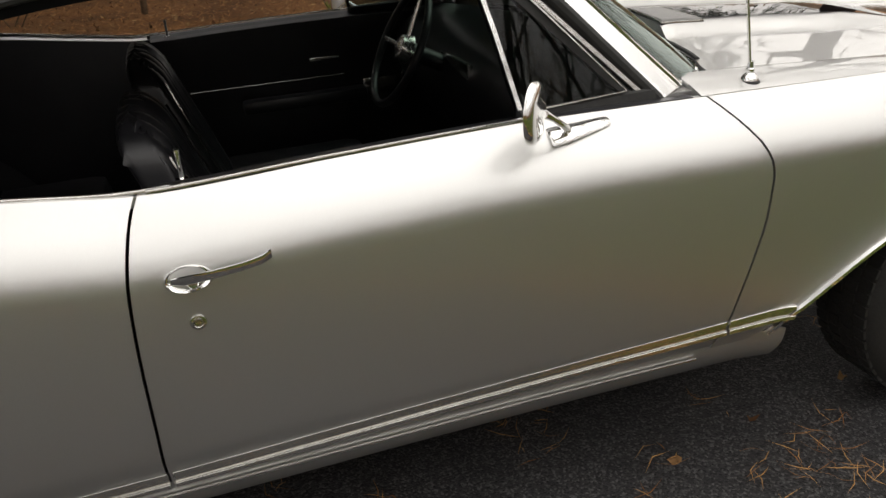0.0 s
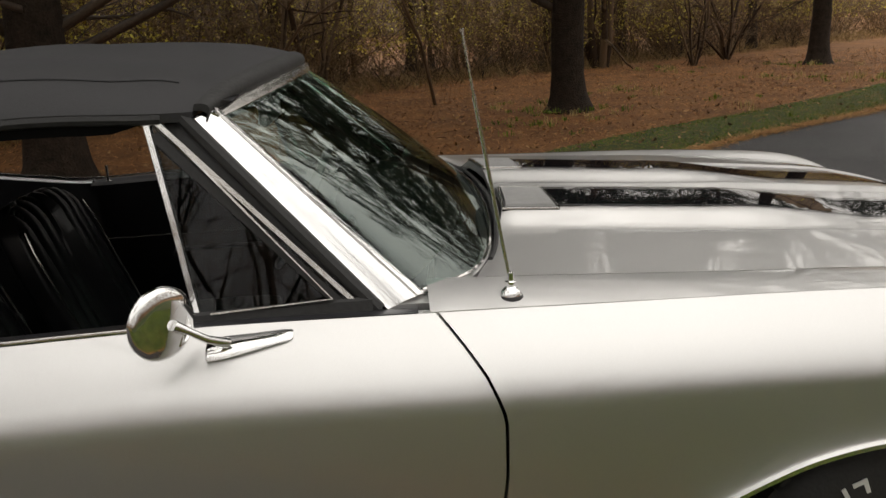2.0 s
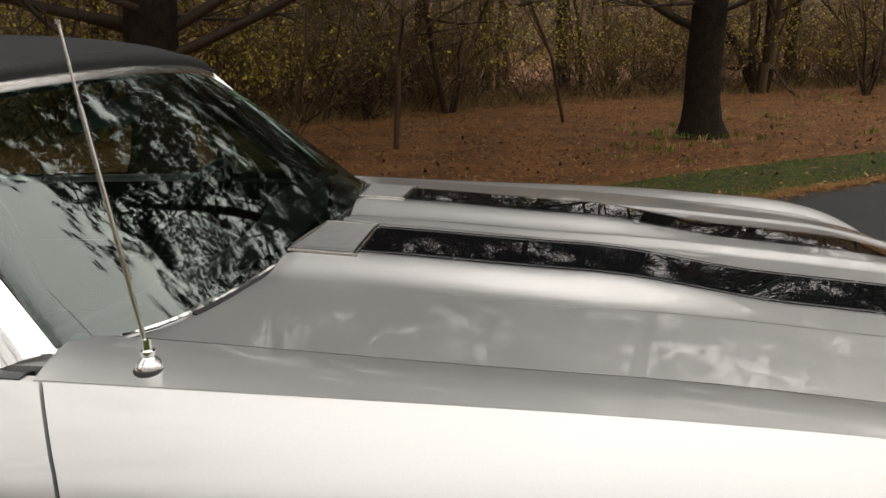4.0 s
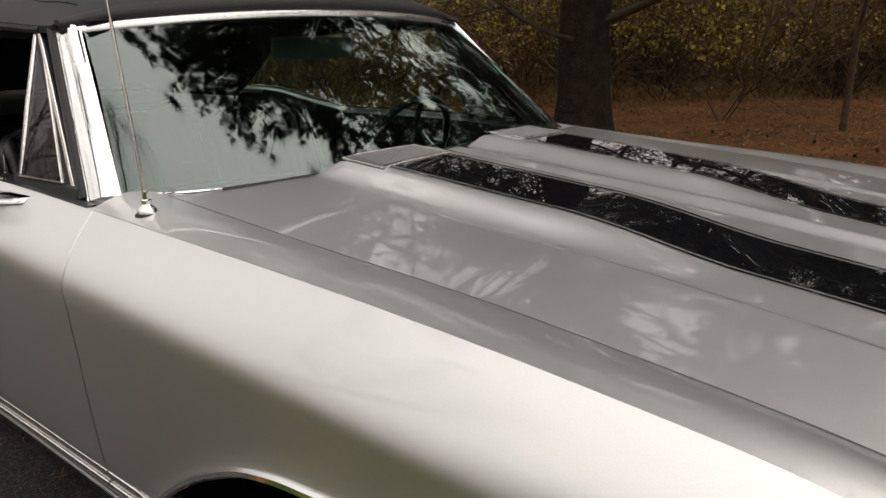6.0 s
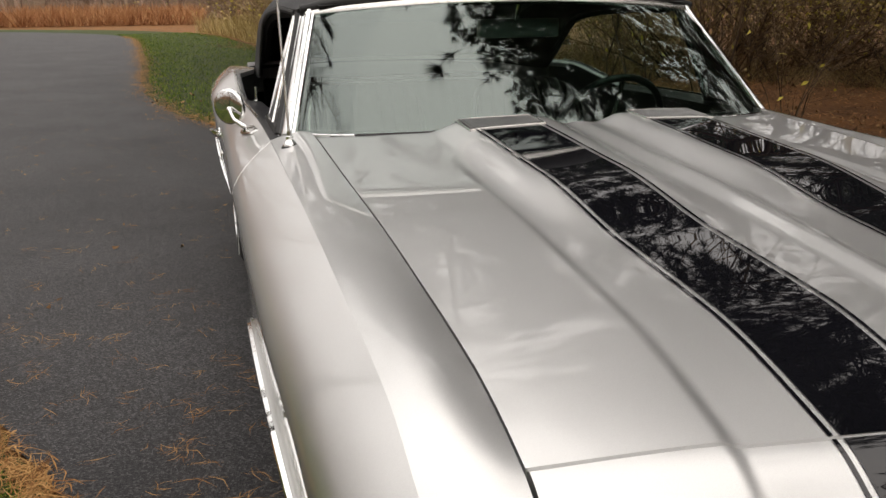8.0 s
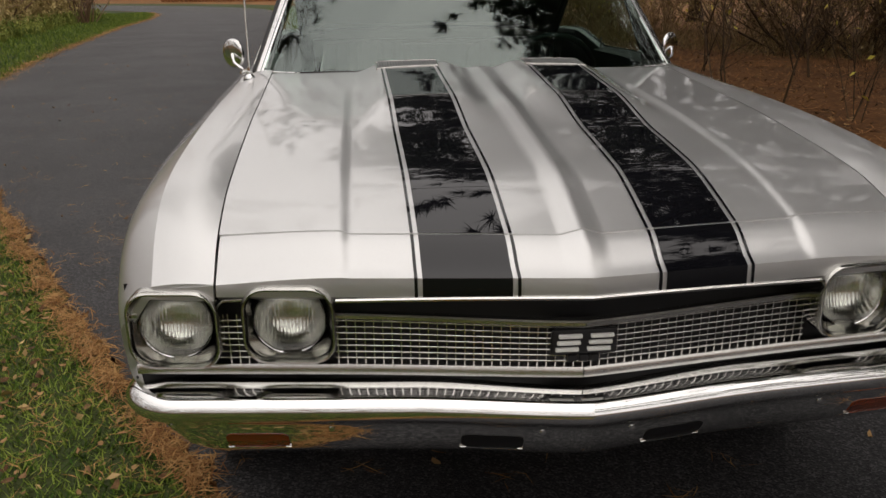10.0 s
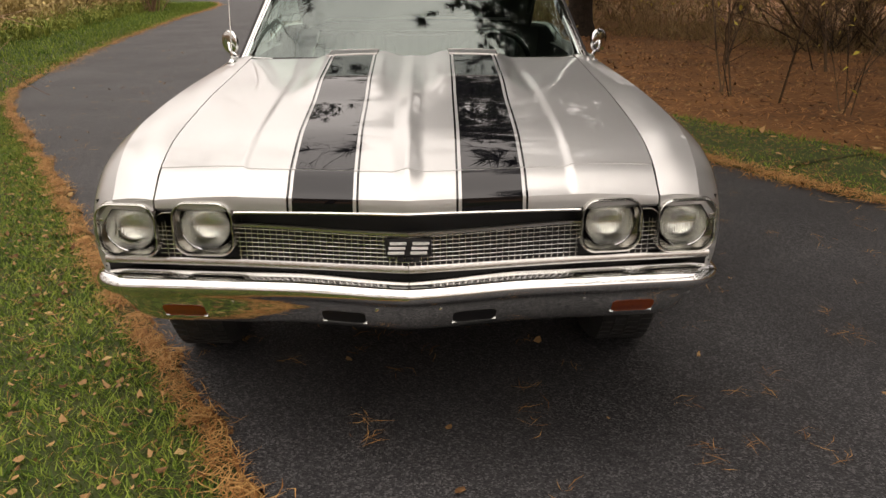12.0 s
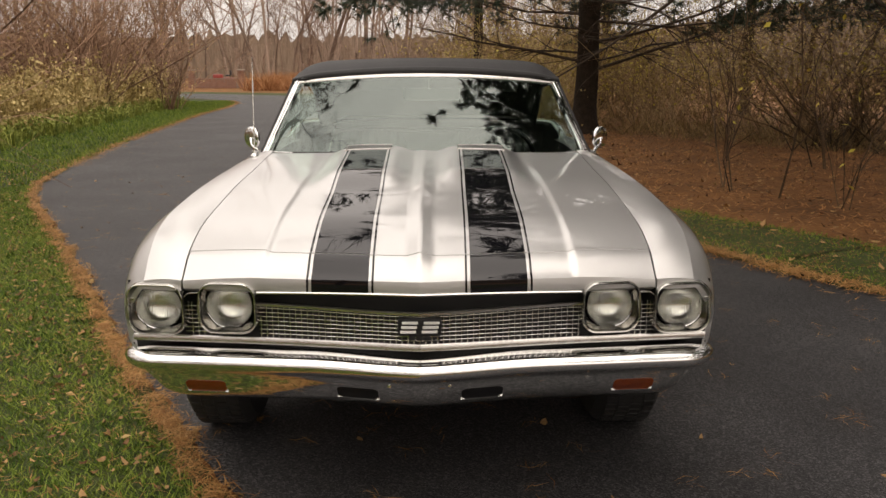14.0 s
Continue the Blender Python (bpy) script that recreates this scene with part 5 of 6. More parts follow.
litter("needle_litter", p, np.full(len(p), GROUND + 0.006), (0.05, 0.12), 0.006, NEEDLES, "brown needles lying over the far verge", "pine needles", 0.02)
p = clumpy(R_EDGE + R_OUT * 0.02, R_OUT, 20000, 0.08, -10, 9)
litter("needle_litter", p, np.full(len(p), GROUND + 0.003), (0.06, 0.14), 0.009, EDGENEEDLES, "dry needles along the opposite asphalt edge", "pine needles", 0.03)
p = clumpy(R_EDGE, R_OUT, 7000, 0.13, 9, 34)
litter("needle_litter", p, np.full(len(p), GROUND + 0.004), (0.06, 0.15), 0.007, EDGENEEDLES, "dry needles along the bend", "pine needles", 0.03)
# the needle bed under the pines
p = np.stack([rng.uniform(1.5, 22, 80000), rng.uniform(-14, 17, 80000)], 1)
keep = (p[:, 0] * 0.83 + p[:, 1] * 0.56) > 5.6
p = p[keep]
litter("needle_bed_litter", p, np.full(len(p), GROUND - 0.033), (0.08, 0.20), 0.016, BEDNEEDLES, "thick bed of rust-brown pine needles", "pine needles", 0.05)
p = np.stack([rng.uniform(1.5, 24, 9000), rng.uniform(-15, 18, 9000)], 1)
p = p[(p[:, 0] * 0.83 + p[:, 1] * 0.56) > 5.7]
bed_leaves = p
# loose needle bundles on the asphalt
n = 620
c = np.stack([rng.uniform(-3.5, 3.2, n), rng.uniform(-1.2, 9.0, n)], 1)
c = np.concatenate([c, rng.normal((-1.05, 1.75), (0.35, 0.45), (46, 2)), rng.normal((-1.9, 2.6), (0.5, 1.0), (60, 2))])
i = np.repeat(np.arange(len(c)), 5)
p = c[i] + rng.normal(0, 0.028, (len(i), 2))
litter("needle_bundles", p, np.full(len(p), GROUND + 0.016), (0.04, 0.12), 0.0024, EDGENEEDLES, "scattered pine needle bundles on the asphalt", "pine needles", 0.012)


def leaves(name, pos, z, size, mat, label, category="leaves"):
    n = len(pos)
    a, b = rng.random(n) * 2 * np.pi, rng.random(n) * 0.9
    s = size[0] + (size[1] - size[0]) * rng.random(n)
    c, q = np.cos(a), np.sin(a)
    v = np.empty((n, 6, 3))
    curl = rng.normal(0.25, 0.35, n) * s
    for j, (x, y, k) in enumerate(((-1, 0, 0.6), (-0.3, -0.55, 0.1), (0.6, -0.4, 0.3), (1, 0, 0.9), (0.5, 0.5, 0.4), (-0.4, 0.5, 0.1))):
        x_, y_ = x * s * 0.5 * (0.8 + 0.4 * rng.random(n)), y * s * 0.5 * (0.7 + 0.6 * rng.random(n))
        v[:, j, 0] = pos[:, 0] + c * x_ - q * y_
        v[:, j, 1] = pos[:, 1] + q * x_ + c * y_
        v[:, j, 2] = z + abs(curl) * k + y_ * b * 0.4 + 0.3 * s * 0.5
    return raw(name, v.reshape(-1, 3), np.arange(6 * n).reshape(-1, 6), mat, label, category)


def hanging(name, pos, size, mat, label, category="leaves"):
    """Leaves on twigs: small diamonds facing every way."""
    n = len(pos)
    d = rng.normal(0, 1, (n, 3)) + np.array([0, 0, -0.3])
    d /= np.linalg.norm(d, axis=1)[:, None]
    e = np.cross(d, rng.normal(0, 1, (n, 3)))
    e /= np.linalg.norm(e, axis=1)[:, None] + 1e-9
    w = np.cross(d, e)
    l = (size[0] + (size[1] - size[0]) * rng.random(n))[:, None]
    v = np.empty((n, 4, 3))
    v[:, 0], v[:, 2] = pos, pos + d * l
    v[:, 1], v[:, 3] = pos + d * l * 0.45 + e * l * 0.3 + w * l * 0.1, pos + d * l * 0.45 - e * l * 0.3 + w * l * 0.1
    return raw(name, v.reshape(-1, 3), np.arange(4 * n).reshape(-1, 4), mat, label, category)


p, d = along(L_EDGE, L_OUT, 1000, -0.05, 3.6, -3, 9, 1.0)
hanging("fallen_leaves", np.column_stack([p, np.full(len(p), LAWN_Z + 0.028)]), (0.02, 0.05), TANLEAF, "pale curled leaves caught in the grass")
p, d = along(L_EDGE, L_OUT, 5000, -0.05, 3.8, -3, 9, 1.1)
leaves("fallen_leaves", p, np.full(len(p), LAWN_Z + 0.016), (0.014, 0.042), LEAVES, "curled tan and brown leaves on the grass")
p, d = along(R_EDGE, R_OUT, 900, -0.1, 5.0, -8, 12)
leaves("fallen_leaves", p, np.full(len(p), GROUND + 0.01), (0.03, 0.09), LEAVES, "brown leaves on verge and needle bed")
leaves("fallen_leaves", bed_leaves, np.full(len(bed_leaves), GROUND - 0.03), (0.03, 0.085), LEAVES, "dry tan and brown leaves strewn on the needle bed")
p, d = along(L_EDGE, -L_OUT, 130, 0.0, 2.6, -2, 14)
leaves("fallen_leaves", p, np.full(len(p), GROUND + 0.008), (0.02, 0.05), LEAVES, "a few dry leaves on the asphalt")

# ---- branching plants ----
class Twigs:
    """Collects tapering three-sided twigs and turns them into one mesh."""
    def __init__(self):
        self.a, self.b, self.r0, self.r1 = [], [], [], []

    def add(self, a, b, r0, r1):
        self.a.append(a), self.b.append(b), self.r0.append(r0), self.r1.append(r1)

    def arrays(self, sides=3, slim=0.0066):
        a, b = np.array(self.a), np.array(self.b)
        r0, r1 = np.array(self.r0), np.array(self.r1)
        d = b - a
        d /= np.linalg.norm(d, axis=1)[:, None] + 1e-9
        ref = np.where(np.abs(d[:, 2:3]) > 0.9, np.array([[1.0, 0, 0]]), np.array([[0, 0, 1.0]]))
        u = np.cross(d, ref)
        u /= np.linalg.norm(u, axis=1)[:, None] + 1e-9
        w = np.cross(d, u)
        n = len(a)
        v = np.empty((n, 2 * sides, 3))
        for k in range(sides):
            c, s = math.cos(2 * math.pi * k / sides), math.sin(2 * math.pi * k / sides)
            v[:, k] = a + (u * c + w * s) * r0[:, None]
            v[:, sides + k] = b + (u * c + w * s) * r1[:, None]
        thin = r0 < slim
        full = ~thin
        w4 = np.empty((thin.sum(), 4, 3))
        q = (u * 0.7 + w * 0.7)[thin]
        w4[:, 0], w4[:, 1] = a[thin] - q * r0[thin, None], a[thin] + q * r0[thin, None]
        w4[:, 2], w4[:, 3] = b[thin] + q * r1[thin, None], b[thin] - q * r1[thin, None]
        v = v[full]
        base = (np.arange(len(v)) * 2 * sides)[:, None]
        f = np.concatenate([base + np.array([[k, (k + 1) % sides, sides + (k + 1) % sides, sides + k]]) for k in range(sides)])
        f4 = np.arange(4 * len(w4)).reshape(-1, 4) + len(v) * 2 * sides
        return np.concatenate([v.reshape(-1, 3), w4.reshape(-1, 3)]), np.concatenate([f, f4])


def wander(tw, rnd, p, d, length, r, n, droop=0.0, curl=0.25):
    """A bent branch of n pieces; returns its joints and ways."""
    out = []
    for k in range(n):
        d = d + rnd.normal(0, curl, 3) + np.array([0, 0, droop])
        d = d / np.linalg.norm(d)
        q = p + d * length / n
        tw.add(p, q, r * (1 - 0.75 * k / n), r * (1 - 0.75 * (k + 1) / n))
        p = q
        out.append((p, d, r * (1 - 0.75 * (k + 1) / n)))
    return out


def shrub(seed, stems=10, height=2.6, spread=0.55, twigs=2):
    rnd = np.random.default_rng(seed)
    tw, tips = Twigs(), []
    for _ in range(stems):
        a = rnd.random() * 2 * np.pi
        d = np.array([math.cos(a) * spread * rnd.random(), math.sin(a) * spread * rnd.random(), 1.0])
        d /= np.linalg.norm(d)
        h = height * (0.6 + 0.6 * rnd.random())
        main = wander(tw, rnd, np.array([math.cos(a), math.sin(a), 0]) * 0.25 * rnd.random(), d, h, 0.009 + 0.008 * rnd.random(), 6, -0.02, 0.21)
        for p, q, r in main:
            for _ in range(2):
                s = rnd.normal(0, 1, 3)
                s[2] = abs(s[2]) * 0.7
                s = q * 0.7 + s / np.linalg.norm(s)
                side = wander(tw, rnd, p, s / np.linalg.norm(s), h * (0.15 + 0.22 * rnd.random()), max(0.0035, r * 0.6), 2, 0.0, 0.25)
                for p2, q2, r2 in side:
                    for _ in range(twigs):
                        s2 = q2 * 0.6 + rnd.normal(0, 0.6, 3)
                        s2 /= np.linalg.norm(s2)
                        e = p2 + s2 * (0.12 + 0.25 * rnd.random())
                        tw.add(p2, e, 0.0028, 0.0012)
                        tips.append(e)
    v, f = tw.arrays()
    return v, f, np.array(tips)


def bare_tree(seed, height=11.0, r=0.16, levels=4, sides=3, low=0.25, slim=0.0066, bend=0.10):
    rnd = np.random.default_rng(seed)
    tw = Twigs()

    def grow(p, d, length, rad, level):
        joints = wander(tw, rnd, p, d, length, rad, (5, 4, 3, 1)[min(3, level)] if levels < 4 else 4, 0.03, bend + 0.05 * level)
        if level >= levels:
            return
        for k, (q, e, rr) in enumerate(joints):
            if level == 0 and k / 5 < low:
                continue
            for _ in range(2 if level < 3 else 3):
                s = rnd.normal(0, 1, 3)
                s[2] = s[2] * 0.5 + 0.35
                s = e * 0.75 + s / np.linalg.norm(s) * 0.85
                grow(q, s / np.linalg.norm(s), length * (0.36 + 0.2 * rnd.random()), max(0.006, rr * 0.6), level + 1)
    grow(np.zeros(3), np.array([0, 0, 1.0]), height, r, 0)
    return tw.arrays(sides, slim)


def scatter(name, shapes, places, mat, label, category, rnd):
    """Many turned and scaled copies of a few shapes, joined: for what nobody could count."""
    vs, fs, o = [], [], 0
    for x, y, z, s in places:
        v, f = shapes[rnd.integers(0, len(shapes))]
        a = rnd.random() * 2 * np.pi
        c, q = math.cos(a), math.sin(a)
        w = np.stack([(v[:, 0] * c - v[:, 1] * q) * s + x, (v[:, 0] * q + v[:, 1] * c) * s + y, v[:, 2] * s * (0.85 + 0.3 * rnd.random()) + z], 1)
        vs.append(w)
        fs.append(f + o)
        o += len(v)
    return raw(name, np.concatenate(vs), np.concatenate(fs), mat, label, category)


SHRUBS = [shrub(k, 8 + k % 3, 2.4 + 0.4 * (k % 3), 0.8 + 0.2 * (k % 2)) for k in range(6)]
THICKET_LINE = np.array([(-0.5, 25), (1.5, 21), (4.2, 17.2), (7.2, 13.0), (10.2, 9.4), (13.5, 6.0), (17.5, 2.5), (21.5, -3.5), (25.5, -10), (30.5, -18), (38, -28)], float)


def band(n, lo, hi, t0=0.0, t1=1.0):
    line = dense([tuple(p) for p in THICKET_LINE], 10)
    k = rng.uniform(t0, t1, n) * (len(line) - 1)
    i = np.minimum(k.astype(int), len(line) - 2)
    d = line[i + 1] - line[i]
    d /= np.linalg.norm(d, axis=1)[:, None]
    out = np.stack([-d[:, 1], d[:, 0]], 1)
    return line[i] + (line[i + 1] - line[i]) * (k - i)[:, None] + out * (lo + (hi - lo) * rng.random(n) ** 1.3)[:, None]


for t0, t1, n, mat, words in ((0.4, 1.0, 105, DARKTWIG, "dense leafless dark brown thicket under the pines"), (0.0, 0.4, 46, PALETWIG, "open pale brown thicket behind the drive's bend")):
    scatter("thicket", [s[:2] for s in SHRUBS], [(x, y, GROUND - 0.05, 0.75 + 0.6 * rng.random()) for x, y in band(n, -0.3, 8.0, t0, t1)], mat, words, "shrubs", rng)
ARCHED = [shrub(30 + k, 7, 1.9 + 0.3 * k, 1.9, 3) for k in range(4)]
extra = band(120, -0.4, 6.5, 0.3, 1.0)
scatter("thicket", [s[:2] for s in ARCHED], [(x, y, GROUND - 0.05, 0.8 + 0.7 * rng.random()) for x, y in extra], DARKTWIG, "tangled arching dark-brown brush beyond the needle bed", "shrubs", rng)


scatter("thicket", [s[:2] for s in ARCHED], [(x, y, GROUND - 0.1, 0.35 + 0.35 * rng.random()) for x, y in band(60, -0.8, 2.2, 0.3, 0.9)], BARK, "dark fallen branches and brush heaped at the thicket's foot", "shrubs", rng)


def hung(n, lo, hi, share, t0=0.0, t1=1.0, low=0.0):
    """Places of leaves left on the brush, shrub by shrub."""
    out = []
    for x, y in band(n, lo, hi, t0, t1):
        t = SHRUBS[rng.integers(0, 6)][2]
        t = t[(rng.random(len(t)) < share * 2 * rng.random()) & (t[:, 2] > low)]
        out.append(t * (0.8 + 0.7 * rng.random()) + np.array([x, y, GROUND + 0.2 * rng.random()]))
    return np.concatenate(out)


tips = np.concatenate([hung(150, 0.5, 9.0, 0.25, 0.3, 1.0, 0.8), hung(90, -0.2, 3.5, 0.6, 0.35, 1.0, 0.6)])
hanging("thicket_leaves", tips, (0.04, 0.10), YELLOWLEAF, "last yellow-green leaves hanging in the thicket")
tips = hung(80, 1.0, 9.0, 0.30, 0.0, 0.4)
hanging("thicket_leaves", tips, (0.04, 0.10), YELLOWLEAF, "yellow leaves in the brush behind the car")
tips = hung(150, -0.4, 8.0, 0.45, 0.0, 0.42)
hanging("thicket_leaves", tips, (0.03, 0.09), STRAW, "straw-coloured leaves and stalks in the brush behind the car")
tips = hung(230, 0.5, 9.0, 0.5, 0.4, 0.9)
hanging("thicket_leaves", tips, (0.03, 0.09), UNDER, "brown leaves in the deep of the thicket")
tips = hung(200, -0.3, 8.0, 0.30, 0.35, 1.0)
hanging("thicket_leaves", tips, (0.03, 0.08), TANLEAF, "dry tan leaves clinging to the brush")
p = np.concatenate([band(14000, -0.2, 9.0), band(16000, -1.0, 3.0, 0.2, 1.0)])
blades("undergrowth", p, np.full(len(p), GROUND - 0.04), (0.08, 0.42), 0.013, 1.3, UNDER, "dry stalks and straw in the undergrowth", "undergrowth")

# taller trees of the wood, behind the thicket and all round
TREES = [bare_tree(40 + k, 8 + 1.5 * k, 0.085 + 0.01 * k, 3, 3, 0.1) for k in range(5)]
FAR_TREES = [bare_tree(60 + k, 8 + 1.2 * k, 0.11 + 0.01 * k, 3, 3, 0.1, 0.03) for k in range(5)]
far = [(x, y, GROUND, 0.7 + 0.4 * rng.random()) for x, y in band(64, 4.0, 24.0, 0.2, 1.0)]
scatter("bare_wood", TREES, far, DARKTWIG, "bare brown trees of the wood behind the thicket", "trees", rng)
ring = []
for _ in range(70):
    a = rng.uniform(radians(88), radians(285))
    r = rng.uniform(17, 40) if a > radians(140) else rng.uniform(62, 92)
    ring.append((math.cos(a) * r, math.sin(a) * r + 3, GROUND, (0.9 + 0.5 * rng.random()) * (1.0 if r < 50 else 1.35)))
for _ in range(100):
    ring.append((rng.uniform(-52, 14), rng.uniform(60, 112), GROUND, 0.7 + 0.7 * rng.random()))
scatter("bare_wood", FAR_TREES, ring, GREYTWIG, "bare grey-brown trees round the clearing", "trees", rng)

near = [(rng.uniform(-26, -13), rng.uniform(-16, 8), GROUND, 0.75 + 0.4 * rng.random()) for _ in range(12)]
near += [(rng.uniform(-13.5, -9.5), rng.uniform(-5, 9), GROUND, 0.7 + 0.25 * rng.random()) for _ in range(5)]
scatter("bare_wood", FAR_TREES, near, BARK, "leafless trees beyond the brush along the drive", "trees", rng)

# the hazy line of the distant wood
n = 1440
vs, fs = [], []
for k in range(n):
    a = 2 * math.pi * k / n
    h = 6.0 + 0.8 * noise.noise(Vector((math.cos(a) * 6, math.sin(a) * 6, 0))) + 1.6 * noise.noise(Vector((math.cos(a) * 160, math.sin(a) * 160, 3)))
    h += 6.0 * smooth(0.15, 0.6, math.cos(a))
    vs += [(math.cos(a) * 120, math.sin(a) * 120 + 5, GROUND - 0.05), (math.cos(a) * 120, math.sin(a) * 120 + 5, h)]
    j = (k + 1) % n
    fs.append((2 * k, 2 * j, 2 * j + 1, 2 * k + 1))
DISTANT = varied("distant_wood", (0.11, 0.078, 0.054), (0.36, 0.275, 0.200), 1.3, 5.0, 0.95, 0.0)
# upright streaks, as of many trunks
dn, dl = DISTANT.node_tree.nodes, DISTANT.node_tree.links
squash = dn.new("ShaderNodeVectorMath")
squash.operation = "MULTIPLY"
squash.inputs[1].default_value = (1.0, 1.0, 0.12)
dl.new([k for k in dn if k.type == "NEW_GEOMETRY"][0].outputs["Position"], squash.inputs[0])
for k in [k for k in dn if k.type == "TEX_NOISE"]:
    dl.new(squash.outputs[0], k.inputs["Vector"])
raw("backdrop", vs, fs, DISTANT, "distant leafless wood in grey-brown haze", "trees", "structure")

scatter("thicket", [s[:2] for s in SHRUBS], [(rng.uniform(-46, 8), rng.uniform(61, 78), GROUND, 1.8 + 0.9 * rng.random()) for _ in range(34)], GREYTWIG, "pale brown brush at the edge of the far wood", "shrubs", rng)
# brush and tall grass beyond the left verge
pl, d = along(L_EDGE, L_OUT, 100, 3.4, 12, 9, 38)
pl2, d2 = along(L_EDGE, L_OUT, 26, 6.0, 13, -9, 9)
pl = np.concatenate([pl, pl2])
scatter("thicket", [s[:2] for s in SHRUBS], [(x, y, GROUND, 1.1 + 1.1 * rng.random()) for x, y in pl], BRUSH, "brown brush beyond the verge", "shrubs", rng)
tips = np.concatenate([(lambda t: t[rng.random(len(t)) < 0.16] * 1.7 + np.array([x, y, GROUND]))(SHRUBS[rng.integers(0, 6)][2]) for x, y in pl])
hanging("brush_leaves", tips, (0.05, 0.11), TANLEAF, "dull tan leaves on the brush beyond the verge")
pg, d = along(L_EDGE, L_OUT, 110, 2.9, 6.0, 9, 33, 0.9)
tips = np.concatenate([(lambda t: t[rng.random(len(t)) < 0.75] * np.array([0.62, 0.62, 0.48]) * (0.8 + 0.6 * rng.random()) + np.array([x, y, GROUND]))(ARCHED[rng.integers(0, 4)][2]) for x, y in pg])
hanging("golden_brush", tips, (0.05, 0.12), STRAW, "golden leafy brush and seed heads along the verge", "shrubs")
def tufts(name, centres, per, height, width, mat, label, category):
    """Clumps of arching blades, each bent over once."""
    n = len(centres) * per
    c = np.repeat(centres, per, 0)
    size = np.repeat(0.6 + 0.7 * rng.random(len(centres)), per)
    a = rng.random(n) * 2 * np.pi
    h = (height[0] + (height[1] - height[0]) * rng.random(n)) * size
    out = np.stack([np.cos(a), np.sin(a)], 1)
    base = c + out * (0.14 * rng.random(n) * size)[:, None]
    lean = (0.15 + 0.5 * rng.random(n)) * h
    side = np.stack([-out[:, 1], out[:, 0]], 1) * width / 2
    v = np.empty((n, 6, 3))
    for j, (t, z, w) in enumerate(((0, 0, 1), (0.35, 0.72, 1), (1.0, 0.92, 0.3))):
        p = base + out * (lean * t)[:, None]
        v[:, j, :2], v[:, 5 - j, :2] = p - side * w, p + side * w
        v[:, j, 2] = v[:, 5 - j, 2] = GROUND + h * z
    k = (np.arange(n) * 6)[:, None]
    f = np.concatenate([k + np.array([[0, 1, 4, 5]]), k + np.array([[1, 2, 3, 4]])])
    return raw(name, v.reshape(-1, 3), f, mat, label, category)


p, d = along(L_EDGE, L_OUT, 520, 2.6, 6.5, 8, 34, 0.8)
tufts("grass_clumps", p, 44, (0.5, 1.2), 0.011, STRAW, "arching clumps of golden dry grass", "tall grass")
p, d = along(L_EDGE, L_OUT, 260, 1.7, 4.2, 6, 30)
tufts("weed_clumps", p, 36, (0.12, 0.36), 0.014, WEEDS, "low yellow-green weed clumps at the verge", "weeds")
patches = np.array([(13.4, -2.9), (18.1, -5.3), (10.4, -1.0), (10.3, -3.9), (13.8, -6.3), (13.6, -7.4), (8.8, -0.3), (11.0, -0.7), (17.6, -8.6)])
p = patches[rng.integers(0, len(patches), 130)] + rng.normal(0, 0.55, (130, 2)) * np.array([1.3, 0.8])
tufts("weed_clumps", p[:75], 16, (0.03, 0.08), 0.010, GRASS, "small green weeds coming through the needle bed", "weeds")
tufts("weed_clumps", p[75:], 16, (0.04, 0.12), 0.008, STRAW, "thin dry grass standing in the needle bed", "weeds")
p, d = along(L_EDGE, L_OUT, 9000, 1.7, 4.4, 6, 30)
hanging("weed_leaves", np.column_stack([p, LAWN_Z + 0.05 + 0.35 * rng.random(len(p)) ** 1.5]), (0.04, 0.09), WEEDS, "broad weed leaves along the verge", "weeds")
p, d = along(L_EDGE, L_OUT, 9000, 2.5, 6.5, 9, 34, 0.8)
blades("tall_grass", p, np.full(len(p), LAWN_Z), (0.2, 0.7), 0.016, 1.3, STRAW, "tall dry yellow grass beyond the verge", "tall grass")
p, d = along(L_EDGE, L_OUT, 5000, 1.9, 4.0, 6, 30)
blades("tall_grass", p, np.full(len(p), LAWN_Z), (0.06, 0.26), 0.02, 1.2, WEEDS, "rough yellow-green weeds at the verge", "weeds")
p = np.stack([rng.uniform(-12, -1, 9000), rng.uniform(50, 60, 9000)], 1)
blades("tall_grass", p, np.full(len(p), GROUND), (0.4, 1.3), 0.05, 0.9, RUST, "rust and straw coloured grass at the far bend", "tall grass")
p, d = along(R_EDGE, R_OUT, 9000, 3.4, 7.0, 20, 36)
blades("tall_grass", p, np.full(len(p), GROUND), (0.3, 1.0), 0.03, 0.5, STRAW, "tall dry grass behind the lawn", "tall grass")
pl, d = along(R_EDGE, R_OUT, 34, 4.0, 10, 20, 38)
scatter("thicket", [s[:2] for s in SHRUBS], [(x, y, GROUND, 1.0 + 0.7 * rng.random()) for x, y in pl], TWIG, "brown and yellowing brush behind the lawn", "shrubs", rng)
tips = np.concatenate([SHRUBS[k % 6][2][::6] * 1.3 + np.array([x, y, GROUND]) for k, (x, y) in enumerate(pl)])
hanging("thicket_leaves", tips, (0.05, 0.11), YELLOWLEAF, "yellow leaves on the brush by the lawn")


